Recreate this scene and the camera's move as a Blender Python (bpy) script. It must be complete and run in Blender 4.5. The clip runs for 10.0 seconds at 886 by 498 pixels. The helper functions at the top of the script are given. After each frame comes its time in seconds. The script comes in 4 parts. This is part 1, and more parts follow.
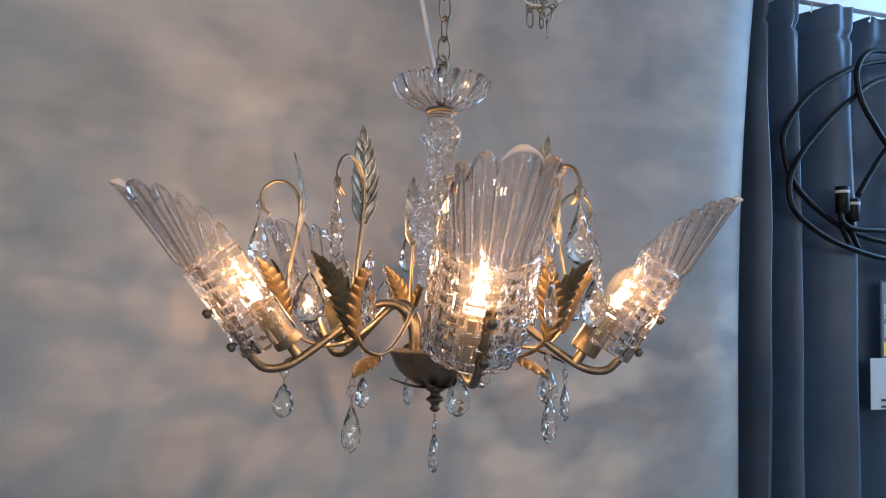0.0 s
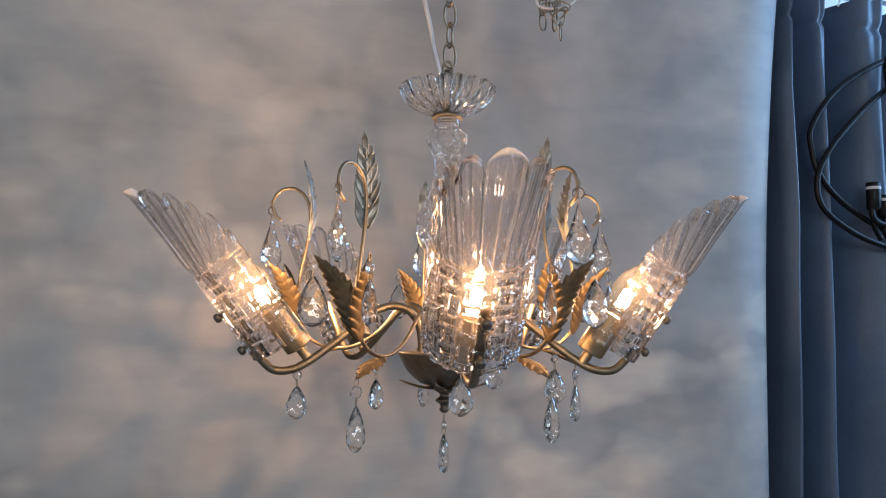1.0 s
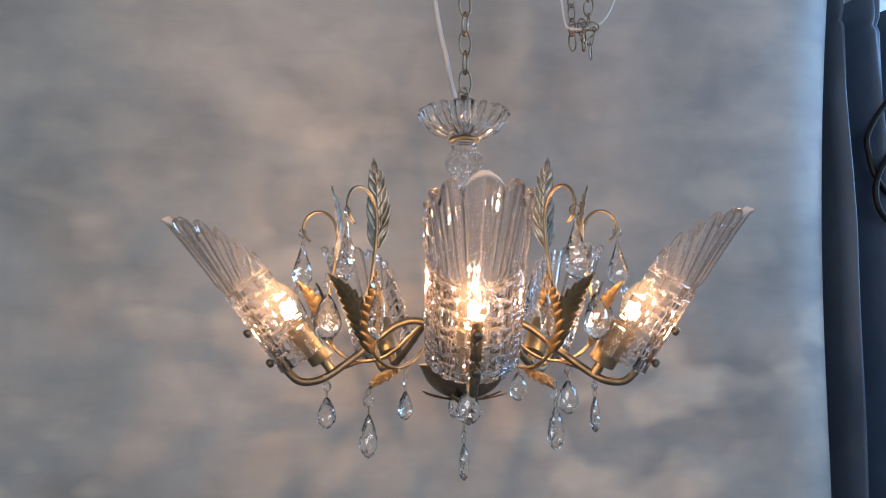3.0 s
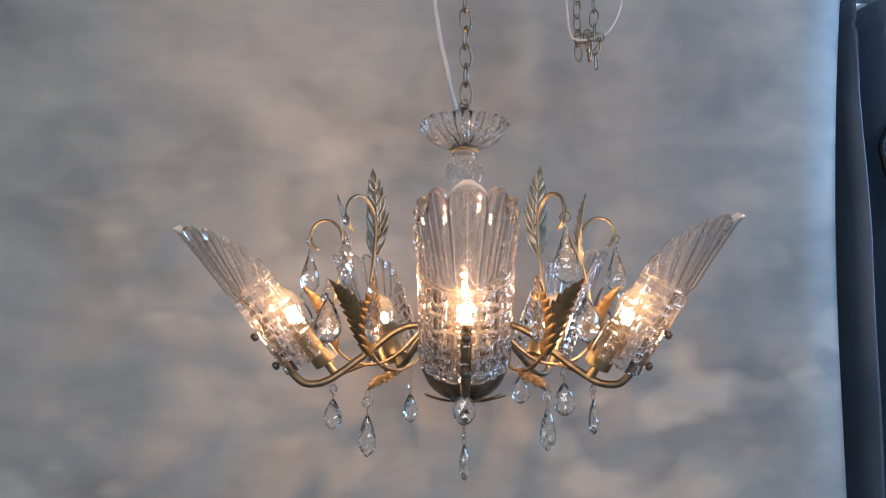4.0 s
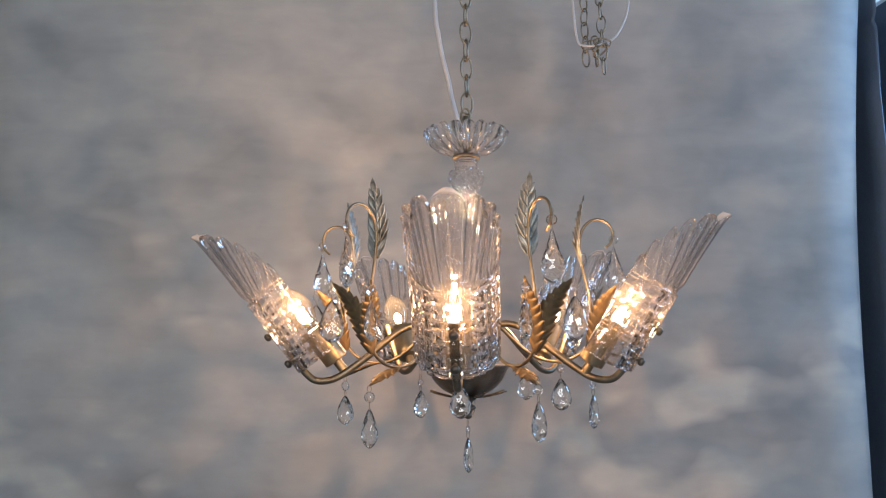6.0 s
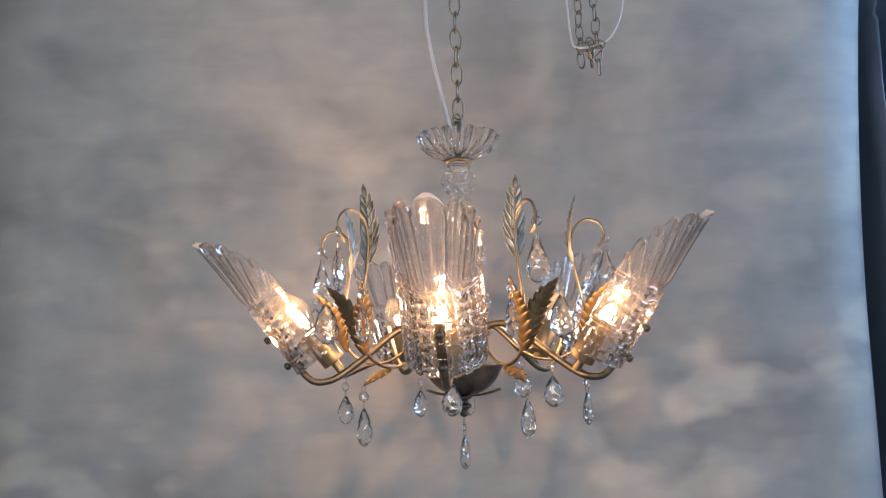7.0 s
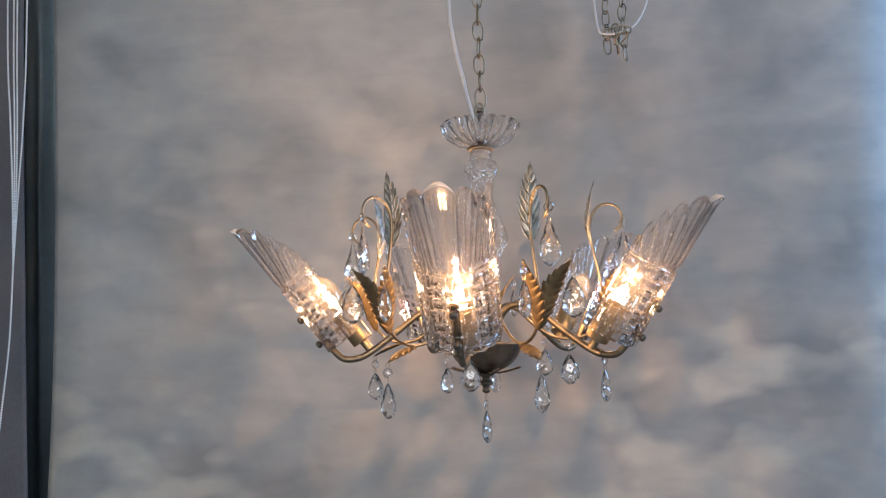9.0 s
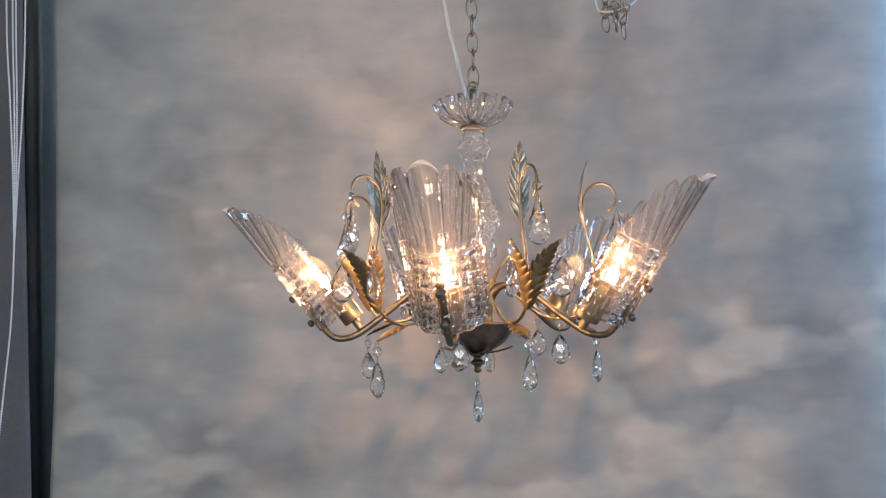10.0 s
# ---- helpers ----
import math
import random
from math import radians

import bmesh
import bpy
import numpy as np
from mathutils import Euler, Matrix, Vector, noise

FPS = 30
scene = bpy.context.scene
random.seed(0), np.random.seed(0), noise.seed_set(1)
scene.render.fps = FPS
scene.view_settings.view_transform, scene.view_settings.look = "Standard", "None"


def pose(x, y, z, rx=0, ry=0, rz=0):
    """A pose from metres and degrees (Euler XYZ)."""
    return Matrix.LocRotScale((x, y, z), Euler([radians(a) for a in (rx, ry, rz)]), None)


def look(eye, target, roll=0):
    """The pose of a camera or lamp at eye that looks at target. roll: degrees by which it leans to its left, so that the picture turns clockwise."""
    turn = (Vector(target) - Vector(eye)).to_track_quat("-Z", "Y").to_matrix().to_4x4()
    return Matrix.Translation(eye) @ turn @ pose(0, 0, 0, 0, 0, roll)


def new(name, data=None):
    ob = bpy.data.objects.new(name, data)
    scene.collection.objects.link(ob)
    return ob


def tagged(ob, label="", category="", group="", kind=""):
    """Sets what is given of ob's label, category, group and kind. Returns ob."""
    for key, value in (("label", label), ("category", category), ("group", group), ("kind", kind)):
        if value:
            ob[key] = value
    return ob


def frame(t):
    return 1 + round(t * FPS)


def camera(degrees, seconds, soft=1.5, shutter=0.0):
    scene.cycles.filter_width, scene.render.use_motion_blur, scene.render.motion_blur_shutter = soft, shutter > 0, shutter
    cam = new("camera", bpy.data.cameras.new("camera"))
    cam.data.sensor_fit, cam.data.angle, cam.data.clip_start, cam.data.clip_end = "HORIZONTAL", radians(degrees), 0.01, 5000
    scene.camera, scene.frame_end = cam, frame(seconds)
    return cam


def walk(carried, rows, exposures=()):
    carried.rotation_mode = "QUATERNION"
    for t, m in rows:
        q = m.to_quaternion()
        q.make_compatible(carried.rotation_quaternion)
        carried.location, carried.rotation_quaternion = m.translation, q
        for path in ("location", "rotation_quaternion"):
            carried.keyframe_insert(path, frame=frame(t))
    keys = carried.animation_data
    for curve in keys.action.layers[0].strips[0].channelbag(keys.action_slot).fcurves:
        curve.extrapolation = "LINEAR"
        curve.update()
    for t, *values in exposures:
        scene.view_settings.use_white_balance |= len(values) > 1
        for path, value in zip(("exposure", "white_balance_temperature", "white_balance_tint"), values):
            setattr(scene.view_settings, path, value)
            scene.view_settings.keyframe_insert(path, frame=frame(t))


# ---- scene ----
cam = camera(59.9, 10.0, soft=1.1)
METRES, EYE, TILT, LEAN, TURN = 0.38, 1.5, 3.516, -1.2, -17.665
START = (-0.2422, -0.7899)
ROWS = [
    (0.0, 0.0, 0.0, 0.0, 0.0, -0.0, -0.0),
    (0.5, 0.0415, -0.0085, -0.004, 1.48, 0.17, 0.42),
    (1.0, 0.0946, -0.03, -0.0046, 2.99, 0.35, 0.86),
    (1.5, 0.1515, -0.0486, -0.0091, 4.6, 0.57, 1.29),
    (2.0, 0.2073, -0.0582, -0.0115, 6.22, 0.89, 1.61),
    (2.5, 0.2579, -0.0834, -0.0122, 7.89, 1.36, 1.82),
    (4.0, 0.4086, -0.1775, -0.0223, 11.68, 2.5, 2.06),
    (4.5, 0.4687, -0.1826, -0.0338, 12.65, 2.66, 2.13),
    (5.0, 0.4989, -0.2003, -0.0361, 13.56, 2.73, 2.24),
    (5.5, 0.5333, -0.2343, -0.0342, 14.49, 2.81, 2.44),
    (7.0, 0.6898, -0.2916, -0.039, 17.15, 3.09, 3.98),
    (7.5, 0.7465, -0.3104, -0.0368, 18.2, 3.11, 4.38),
    (8.0, 0.7842, -0.3348, -0.0388, 19.23, 3.02, 4.47),
    (8.5, 0.7933, -0.3569, -0.0397, 20.27, 2.67, 4.33),
    (9.0, 0.8228, -0.3754, -0.0464, 21.05, 2.07, 4.13),
    (9.5, 0.8481, -0.3751, -0.0507, 21.53, 1.4, 4.0),
    (10.0, 0.8815, -0.3446, -0.0585, 21.87, 0.77, 3.97),
]
walk(cam, [(t, pose(START[0], START[1], EYE, TILT, LEAN, TURN) @ pose(METRES * x, METRES * y, METRES * z, 90 + pitch, roll, yaw)) for t, x, y, z, yaw, pitch, roll in ROWS],
     exposures=[(0.0, -0.17), (2.0, -0.10), (5.5, -0.08), (7.5, -0.04), (9.0, 0.0), (10.0, 0.06)])

# ---- light ----
world = bpy.data.worlds.new("sky")
scene.world = world
world.use_nodes = True
sky = world.node_tree.nodes.new("ShaderNodeTexSky")
sky.sky_type, sky.sun_disc = "NISHITA", False
sky.sun_elevation, sky.sun_rotation = radians(35), radians(120)
world.node_tree.links.new(sky.outputs["Color"], world.node_tree.nodes["Background"].inputs["Color"])
world.node_tree.nodes["Background"].inputs["Strength"].default_value = 0.08


def window_light(name, m, w, h, power, colour):
    data = bpy.data.lights.new(name, "AREA")
    data.shape, data.size, data.size_y, data.energy, data.color = "RECTANGLE", w, h, power, colour
    lamp = new(name, data)
    lamp.matrix_world = m
    return lamp


# sky light that enters by the two window openings
window_light("window_light_right", look((2.36, 0.08, 2.18), (0.0, 0.08, 2.0)), 0.9, 0.98, 48.0, (0.28, 0.57, 1.0))
window_light("window_light_front", look((-0.4, -3.36, 2.0), (-0.1, 0.0, 1.75)), 1.5, 1.0, 52.0, (0.868, 0.94, 0.99))
BULB_STRENGTH, BULB_WATTS, BULB_COLOUR = 75.0, 2.75, (1.0, 0.605, 0.325)

# ---- materials ----


def material(name):
    m = bpy.data.materials.new(name)
    m.use_nodes = True
    tree = m.node_tree
    return m, tree, tree.nodes["Principled BSDF"], tree.links


def coords(tree, scale=(1, 1, 1), kind="Object", shift=(0, 0, 0), turn=0.0):
    tc = tree.nodes.new("ShaderNodeTexCoord")
    mp = tree.nodes.new("ShaderNodeMapping")
    mp.inputs["Scale"].default_value, mp.inputs["Location"].default_value, mp.inputs["Rotation"].default_value = scale, shift, (0, turn, 0)
    tree.links.new(tc.outputs[kind], mp.inputs["Vector"])
    return mp.outputs["Vector"]


def noise_node(tree, vec, scale, detail=4.0, rough=0.55, distort=0.0):
    n = tree.nodes.new("ShaderNodeTexNoise")
    n.inputs["Scale"].default_value, n.inputs["Detail"].default_value = scale, detail
    n.inputs["Roughness"].default_value, n.inputs["Distortion"].default_value = rough, distort
    tree.links.new(vec, n.inputs["Vector"])
    return n.outputs["Fac"]


def ramp(tree, fac, stops):
    r = tree.nodes.new("ShaderNodeValToRGB")
    e = r.color_ramp.elements
    while len(e) < len(stops):
        e.new(0.5)
    for el, (p, c) in zip(e, stops):
        el.position, el.color = p, (*c, 1) if len(c) == 3 else c
    tree.links.new(fac, r.inputs["Fac"])
    return r.outputs["Color"]


def mixed(tree, fac, a, b, blend="MIX"):
    m = tree.nodes.new("ShaderNodeMix")
    m.data_type, m.blend_type = "RGBA", blend
    for sock, v in ((m.inputs[0], fac), (m.inputs[6], a), (m.inputs[7], b)):
        if isinstance(v, (int, float)):
            sock.default_value = v
        elif isinstance(v, tuple):
            sock.default_value = (*v, 1)
        else:
            tree.links.new(v, sock)
    return m.outputs[2]


def bump(tree, fac, bsdf, strength, distance):
    b = tree.nodes.new("ShaderNodeBump")
    b.inputs["Strength"].default_value, b.inputs["Distance"].default_value = strength, distance
    tree.links.new(fac, b.inputs["Height"])
    tree.links.new(b.outputs["Normal"], bsdf.inputs["Normal"])


def grey(v):
    return (v, v, v)


def metal(name, light, dark, rough=(0.28, 0.5), scale=60.0, metallic=1.0, bump_d=0.0002):
    m, tree, b, links = material(name)
    v = coords(tree)
    f = noise_node(tree, v, scale, 6, 0.6)
    g = noise_node(tree, v, scale * 6, 3, 0.6)
    links.new(ramp(tree, f, [(0.3, dark), (0.62, light)]), b.inputs["Base Color"])
    links.new(ramp(tree, g, [(0.3, grey(rough[0])), (0.7, grey(rough[1]))]), b.inputs["Roughness"])
    b.inputs["Metallic"].default_value = metallic
    bump(tree, g, b, 0.35, bump_d)
    return m


BRASS = metal("aged_brass", (0.205, 0.165, 0.115), (0.105, 0.086, 0.062), (0.36, 0.54))
BRASS_PALE = metal("brushed_brass", (0.27, 0.205, 0.125), (0.20, 0.155, 0.095), (0.34, 0.5), 35)
LEAF_BRASS = metal("leaf_brass", (0.115, 0.074, 0.035), (0.054, 0.041, 0.027), (0.50, 0.66), 50, 0.75, 0.0003)
LEAF_GREY = metal("grey_leaf_metal", (0.31, 0.305, 0.28), (0.09, 0.088, 0.08), (0.34, 0.5), 70, 0.85, 0.0003)
BRONZE = metal("dark_bronze", (0.17, 0.14, 0.11), (0.085, 0.073, 0.06), (0.35, 0.55), 40)
STEEL = metal("chain_nickel", (0.27, 0.225, 0.17), (0.13, 0.11, 0.085), (0.25, 0.45), 80)


def clear_glass(name, ior, tint, through_share, rough=0.0, cloud=0.0, thin=False, chalky=False):
    """Glass that reflects by Fresnel, bends most light and lets a share pass straight on."""
    m = bpy.data.materials.new(name)
    m.use_nodes = True
    tree = m.node_tree
    nodes, links = tree.nodes, tree.links
    nodes.remove(nodes["Principled BSDF"])
    out = nodes["Material Output"]
    gloss = nodes.new("ShaderNodeBsdfGlossy")
    gloss.inputs["Roughness"].default_value = rough
    clear = nodes.new("ShaderNodeBsdfTransparent")
    clear.inputs["Color"].default_value = (*tint, 1)
    if thin:
        fres = nodes.new("ShaderNodeLayerWeight")
        fres.inputs["Blend"].default_value = 0.12 if ior < 1.5 else 0.2
        shine = fres.outputs["Facing"]
    else:
        fres = nodes.new("ShaderNodeFresnel")
        fres.inputs["IOR"].default_value = ior
        shine = fres.outputs[0]
    body = clear.outputs[0]
    if through_share < 1:
        bend = nodes.new("ShaderNodeBsdfRefraction")
        bend.inputs["IOR"].default_value, bend.inputs["Roughness"].default_value = ior, 0.15 * rough
        bend.inputs["Color"].default_value = (*tint, 1)
        both = nodes.new("ShaderNodeMixShader")
        both.inputs[0].default_value = through_share
        links.new(bend.outputs[0], both.inputs[1])
        links.new(clear.outputs[0], both.inputs[2])
        body = both.outputs[0]
    if cloud:
        milk = nodes.new("ShaderNodeBsdfTranslucent")
        milk.inputs["Color"].default_value = (0.97, 0.91, 0.87, 1)
        hazed = nodes.new("ShaderNodeMixShader")
        hazed.inputs[0].default_value = cloud
        links.new(body, hazed.inputs[1])
        if chalky:
            chalk = nodes.new("ShaderNodeBsdfDiffuse")
            chalk.inputs["Color"].default_value = (0.90, 0.86, 0.82, 1)
            scatter = nodes.new("ShaderNodeMixShader")
            links.new(milk.outputs[0], scatter.inputs[1])
            links.new(chalk.outputs[0], scatter.inputs[2])
            milk = scatter
        links.new(milk.outputs[0], hazed.inputs[2])
        body = hazed.outputs[0]
    mix = nodes.new("ShaderNodeMixShader")
    links.new(shine, mix.inputs[0])
    links.new(body, mix.inputs[1])
    links.new(gloss.outputs[0], mix.inputs[2])
    links.new(mix.outputs[0], out.inputs["Surface"])
    return m


SHADE_GLASS = clear_glass("pressed_glass", 1.5, (0.997, 0.98, 0.965), 0.10, 0.0, 0.010)
SAUCER_GLASS = clear_glass("cut_glass_saucer", 1.6, (1.0, 0.988, 0.975), 0.06, 0.09, 0.030)
PLATE_GLASS = clear_glass("pressed_glass_flats", 1.5, (1.0, 0.97, 0.952), 0.88, 0.0, 0.0036)
RIB_GLASS = clear_glass("pressed_glass_ribs", 1.5, (1.0, 0.97, 0.952), 0.60, 0.0, 0.0055, thin=True)
# extra milkiness puts bright highlight lines into the grooves and rim bead
GROOVE_GLASS = clear_glass("pressed_glass_grooves", 1.5, (1.0, 0.985, 0.97), 0.35, 0.0, 0.085)
BEVEL_GLASS = clear_glass("pressed_glass_bevels", 1.5, (0.997, 0.975, 0.955), 0.06, 0.0, 0.018)
# chalky white added to the rim in place of bulb light piped up the glass
RIM_GLASS = clear_glass("whitened_glass_rim", 1.5, (1.0, 0.975, 0.95), 0.3, 0.04, 0.45, chalky=True)
CRYSTAL = clear_glass("cut_crystal", 1.68, (0.995, 0.985, 0.97), 0.10, 0.0, 0.018)
BEAD_GLASS = clear_glass("crystal_bead", 1.5, (0.99, 0.985, 0.975), 0.5, 0.0, 0.01)
COLUMN_GLASS = clear_glass("moulded_glass", 1.5, (1.0, 0.988, 0.978), 0.10, 0.07, 0.03)
BULB_GLASS = clear_glass("bulb_glass", 1.45, (1.0, 0.96, 0.89), 1.0, 0.0, 0.0017, True)


def glowing(name, colour, strength):
    m, tree, b, links = material(name)
    b.inputs["Base Color"].default_value = (*colour, 1)
    b.inputs["Emission Color"].default_value = (*colour, 1)
    b.inputs["Emission Strength"].default_value = strength
    return m


FILAMENT = glowing("burning_filament", (1.0, 0.82, 0.62), BULB_STRENGTH)


def backdrop_material():
    m, tree, b, links = material("painted_canvas")
    v = coords(tree)
    big = noise_node(tree, v, 2.2, 2, 0.5, 0.6)
    dark = noise_node(tree, coords(tree, (1, 1, 0.9), shift=(0.7, 0, 0.2)), 4.4, 2, 0.45, 0.2)
    # warm patches of bulb light through the glass, put into the canvas colour
    light_patches = noise_node(tree, coords(tree, (0.85, 1, 1.35), shift=(0.3, 0, 0.15), turn=0.3), 7.5, 1.5, 0.5, 0.15)
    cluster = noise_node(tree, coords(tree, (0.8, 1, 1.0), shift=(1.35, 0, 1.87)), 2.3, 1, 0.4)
    fine = noise_node(tree, coords(tree, (0.8, 1, 1.4)), 45.0, 3, 0.6)
    c1 = ramp(tree, big, [(0.3, (0.266, 0.259, 0.255)), (0.7, (0.318, 0.304, 0.290))])
    c2 = ramp(tree, dark, [(0.36, (0.74, 0.755, 0.775)), (0.54, grey(1.0))])
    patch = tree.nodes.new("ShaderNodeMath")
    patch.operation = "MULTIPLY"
    links.new(ramp(tree, light_patches, [(0.485, grey(0.0)), (0.60, grey(1.0))]), patch.inputs[0])
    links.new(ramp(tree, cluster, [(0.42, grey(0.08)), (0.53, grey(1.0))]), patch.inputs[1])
    c = mixed(tree, 1.0, c1, c2, "MULTIPLY")
    # the painted light patches weaken towards the top of the canvas
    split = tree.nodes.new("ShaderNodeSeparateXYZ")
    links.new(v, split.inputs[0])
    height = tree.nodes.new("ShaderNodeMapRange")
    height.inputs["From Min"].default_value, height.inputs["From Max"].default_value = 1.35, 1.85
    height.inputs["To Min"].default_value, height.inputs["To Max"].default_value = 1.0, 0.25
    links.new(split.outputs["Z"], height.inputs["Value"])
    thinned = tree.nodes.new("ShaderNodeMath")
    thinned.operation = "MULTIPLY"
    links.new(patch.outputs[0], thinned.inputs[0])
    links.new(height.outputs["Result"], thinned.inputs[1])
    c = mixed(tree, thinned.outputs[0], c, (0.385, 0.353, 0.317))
    # one broad darkening right of the chandelier, shade put into the canvas colour
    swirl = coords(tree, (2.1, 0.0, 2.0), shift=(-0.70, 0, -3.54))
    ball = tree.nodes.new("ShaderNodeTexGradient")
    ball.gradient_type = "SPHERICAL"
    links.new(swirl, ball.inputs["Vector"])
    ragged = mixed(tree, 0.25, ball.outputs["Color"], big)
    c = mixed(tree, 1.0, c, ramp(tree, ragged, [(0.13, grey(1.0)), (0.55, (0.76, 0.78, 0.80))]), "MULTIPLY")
    brushed = noise_node(tree, coords(tree, (2.2, 1, 9.0), shift=(0.4, 0, 0.1), turn=-0.12), 2.6, 3, 0.55, 0.3)
    c = mixed(tree, 1.0, c, ramp(tree, brushed, [(0.32, (0.915, 0.92, 0.93)), (0.52, grey(1.0)), (0.68, (1.065, 1.05, 1.035))]), "MULTIPLY")
    smudged = noise_node(tree, coords(tree, (1.0, 1, 1.25), shift=(0.15, 0, 0.55), turn=-0.5), 11.0, 2, 0.5, 0.4)
    c = mixed(tree, 1.0, c, ramp(tree, smudged, [(0.36, (0.93, 0.935, 0.945)), (0.5, grey(1.0)), (0.66, (1.07, 1.055, 1.035))]), "MULTIPLY")
    c = mixed(tree, 1.0, c, ramp(tree, fine, [(0.3, grey(0.985)), (0.7, grey(1.015))]), "MULTIPLY")
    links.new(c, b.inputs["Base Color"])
    b.inputs["Roughness"].default_value = 0.62
    bump(tree, fine, b, 0.15, 0.0006)
    return m


def cloth(name, light, dark, sheen=0.15, rough=0.85, shine=0.3):
    m, tree, b, links = material(name)
    f = noise_node(tree, coords(tree), 5.0, 4, 0.6)
    g = noise_node(tree, coords(tree, (1, 1, 0.25)), 700.0, 2, 0.5)
    base = ramp(tree, f, [(0.3, dark), (0.7, light)])
    links.new(mixed(tree, 1.0, base, ramp(tree, g, [(0.3, grey(0.85)), (0.7, grey(1.12))]), "MULTIPLY"), b.inputs["Base Color"])
    b.inputs["Roughness"].default_value = rough
    b.inputs["Sheen Weight"].default_value = sheen
    b.inputs["Specular IOR Level"].default_value = shine
    bump(tree, g, b, 0.25, 0.0004)
    return m


def paint(name, colour, rough=0.7, scale=4.0, spread=0.08, bump_d=0.0006):
    m, tree, b, links = material(name)
    v = coords(tree)
    f = noise_node(tree, v, scale, 5, 0.6)
    g = noise_node(tree, v, scale * 40, 3, 0.6)
    lo = tuple(c * (1 - spread) for c in colour)
    hi = tuple(min(1, c * (1 + spread)) for c in colour)
    links.new(ramp(tree, f, [(0.3, lo), (0.7, hi)]), b.inputs["Base Color"])
    b.inputs["Roughness"].default_value = rough
    bump(tree, g, b, 0.2, bump_d)
    return m


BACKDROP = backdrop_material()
CURTAIN = cloth("slate_curtain", (0.056, 0.092, 0.152), (0.036, 0.061, 0.104), 0.1, 0.55, 0.5)
TEAL_SATIN = cloth("dark_teal_satin", (0.20, 0.255, 0.28), (0.12, 0.15, 0.175), 0.05, 0.42)
GREY_CLOTH = cloth("grey_cloth", (0.105, 0.098, 0.104), (0.075, 0.070, 0.076), 0.05, 0.8)
WALL_PAINT = paint("pale_wall_paint", (0.72, 0.75, 0.77))
DARK_WALL = paint("grey_wall_paint", (0.50, 0.49, 0.48))
CEILING_PAINT = paint("ceiling_paint", (0.82, 0.84, 0.84))
FLOOR_MAT = paint("grey_floor", (0.34, 0.32, 0.30), 0.45, 3.0, 0.2)
WHITE_RAIL = paint("white_enamel", (0.78, 0.80, 0.82), 0.35)
RUBBER = paint("black_rubber", (0.004, 0.0045, 0.006), 0.42, 30)
RUBBER.node_tree.nodes["Principled BSDF"].inputs["Specular IOR Level"].default_value = 0.16
CORD_WHITE = paint("white_cord", (0.58, 0.57, 0.56), 0.6, 50)
CLEAR_FLEX = paint("pale_plastic_flex", (0.38, 0.38, 0.40), 0.35, 40)
PAPER = paint("white_paper", (0.44, 0.44, 0.44), 0.8, 10, 0.03)
DARK_CARD = paint("dark_card", (0.055, 0.06, 0.07), 0.6, 10)
GREY_CARD = paint("grey_card", (0.16, 0.17, 0.18), 0.6, 10)
YELLOW_CARD = paint("yellow_card", (0.75, 0.62, 0.06), 0.6, 10)
INK = paint("dark_ink", (0.03, 0.03, 0.035), 0.7, 10)

# ---- mesh helpers ----


def mesh_of(name, bm, mat, smooth=True):
    me = bpy.data.meshes.new(name)
    bmesh.ops.recalc_face_normals(bm, faces=bm.faces[:])
    bm.to_mesh(me)
    bm.free()
    if smooth:
        for p in me.polygons:
            p.use_smooth = True
    me.materials.append(mat)
    return me


def hang(name, me, parent=None, m=None, label=""):
    """An object on the mesh me, under parent, at the world pose m."""
    ob = new(name, me)
    m = m if m is not None else Matrix.Identity(4)
    if parent is not None:
        ob.parent = parent
        ob.matrix_basis = world_pose[parent].inverted() @ m
    else:
        ob.matrix_basis = m
    world_pose[ob] = m.copy()
    if label:
        ob["label"] = label
    return ob


world_pose = {}


def empty(name, m):
    ob = new(name)
    ob.empty_display_size = 0.05
    ob.matrix_basis = m
    world_pose[ob] = m.copy()
    return ob


def spline(pts, n):
    """Catmull-Rom through the points, n samples to a span."""
    p = [Vector(q) for q in pts]
    p = [2 * p[0] - p[1], *p, 2 * p[-1] - p[-2]]
    out = []
    for i in range(1, len(p) - 2):
        a, b, c, d = p[i - 1:i + 3]
        for k in range(n):
            t = k / n
            out.append(0.5 * (2 * b + (c - a) * t + (2 * a - 5 * b + 4 * c - d) * t * t + (3 * b - a - 3 * c + d) * t ** 3))
    out.append(p[-2])
    return out


def tube(bm, pts, radius, segs=10, closed=False, caps=True):
    """Sweeps a round section along pts; radius is a number or a function of 0..1."""
    n = len(pts)
    rings = []
    side = None
    for i, p in enumerate(pts):
        if closed:
            d = (pts[(i + 1) % n] - pts[i - 1]).normalized()
        else:
            d = (pts[min(i + 1, n - 1)] - pts[max(i - 1, 0)]).normalized()
        if side is None:
            side = d.orthogonal().normalized()
        side = (side - d * side.dot(d)).normalized()
        other = d.cross(side)
        r = radius(i / (n - 1)) if callable(radius) else radius
        rings.append([bm.verts.new(p + r * (math.cos(a) * side + math.sin(a) * other)) for a in (2 * math.pi * k / segs for k in range(segs))])
    for i in range(n if closed else n - 1):
        a, b = rings[i], rings[(i + 1) % n]
        for k in range(segs):
            bm.faces.new((a[k], a[(k + 1) % segs], b[(k + 1) % segs], b[k]))
    if caps and not closed:
        bm.faces.new(rings[0][::-1])
        bm.faces.new(rings[-1])


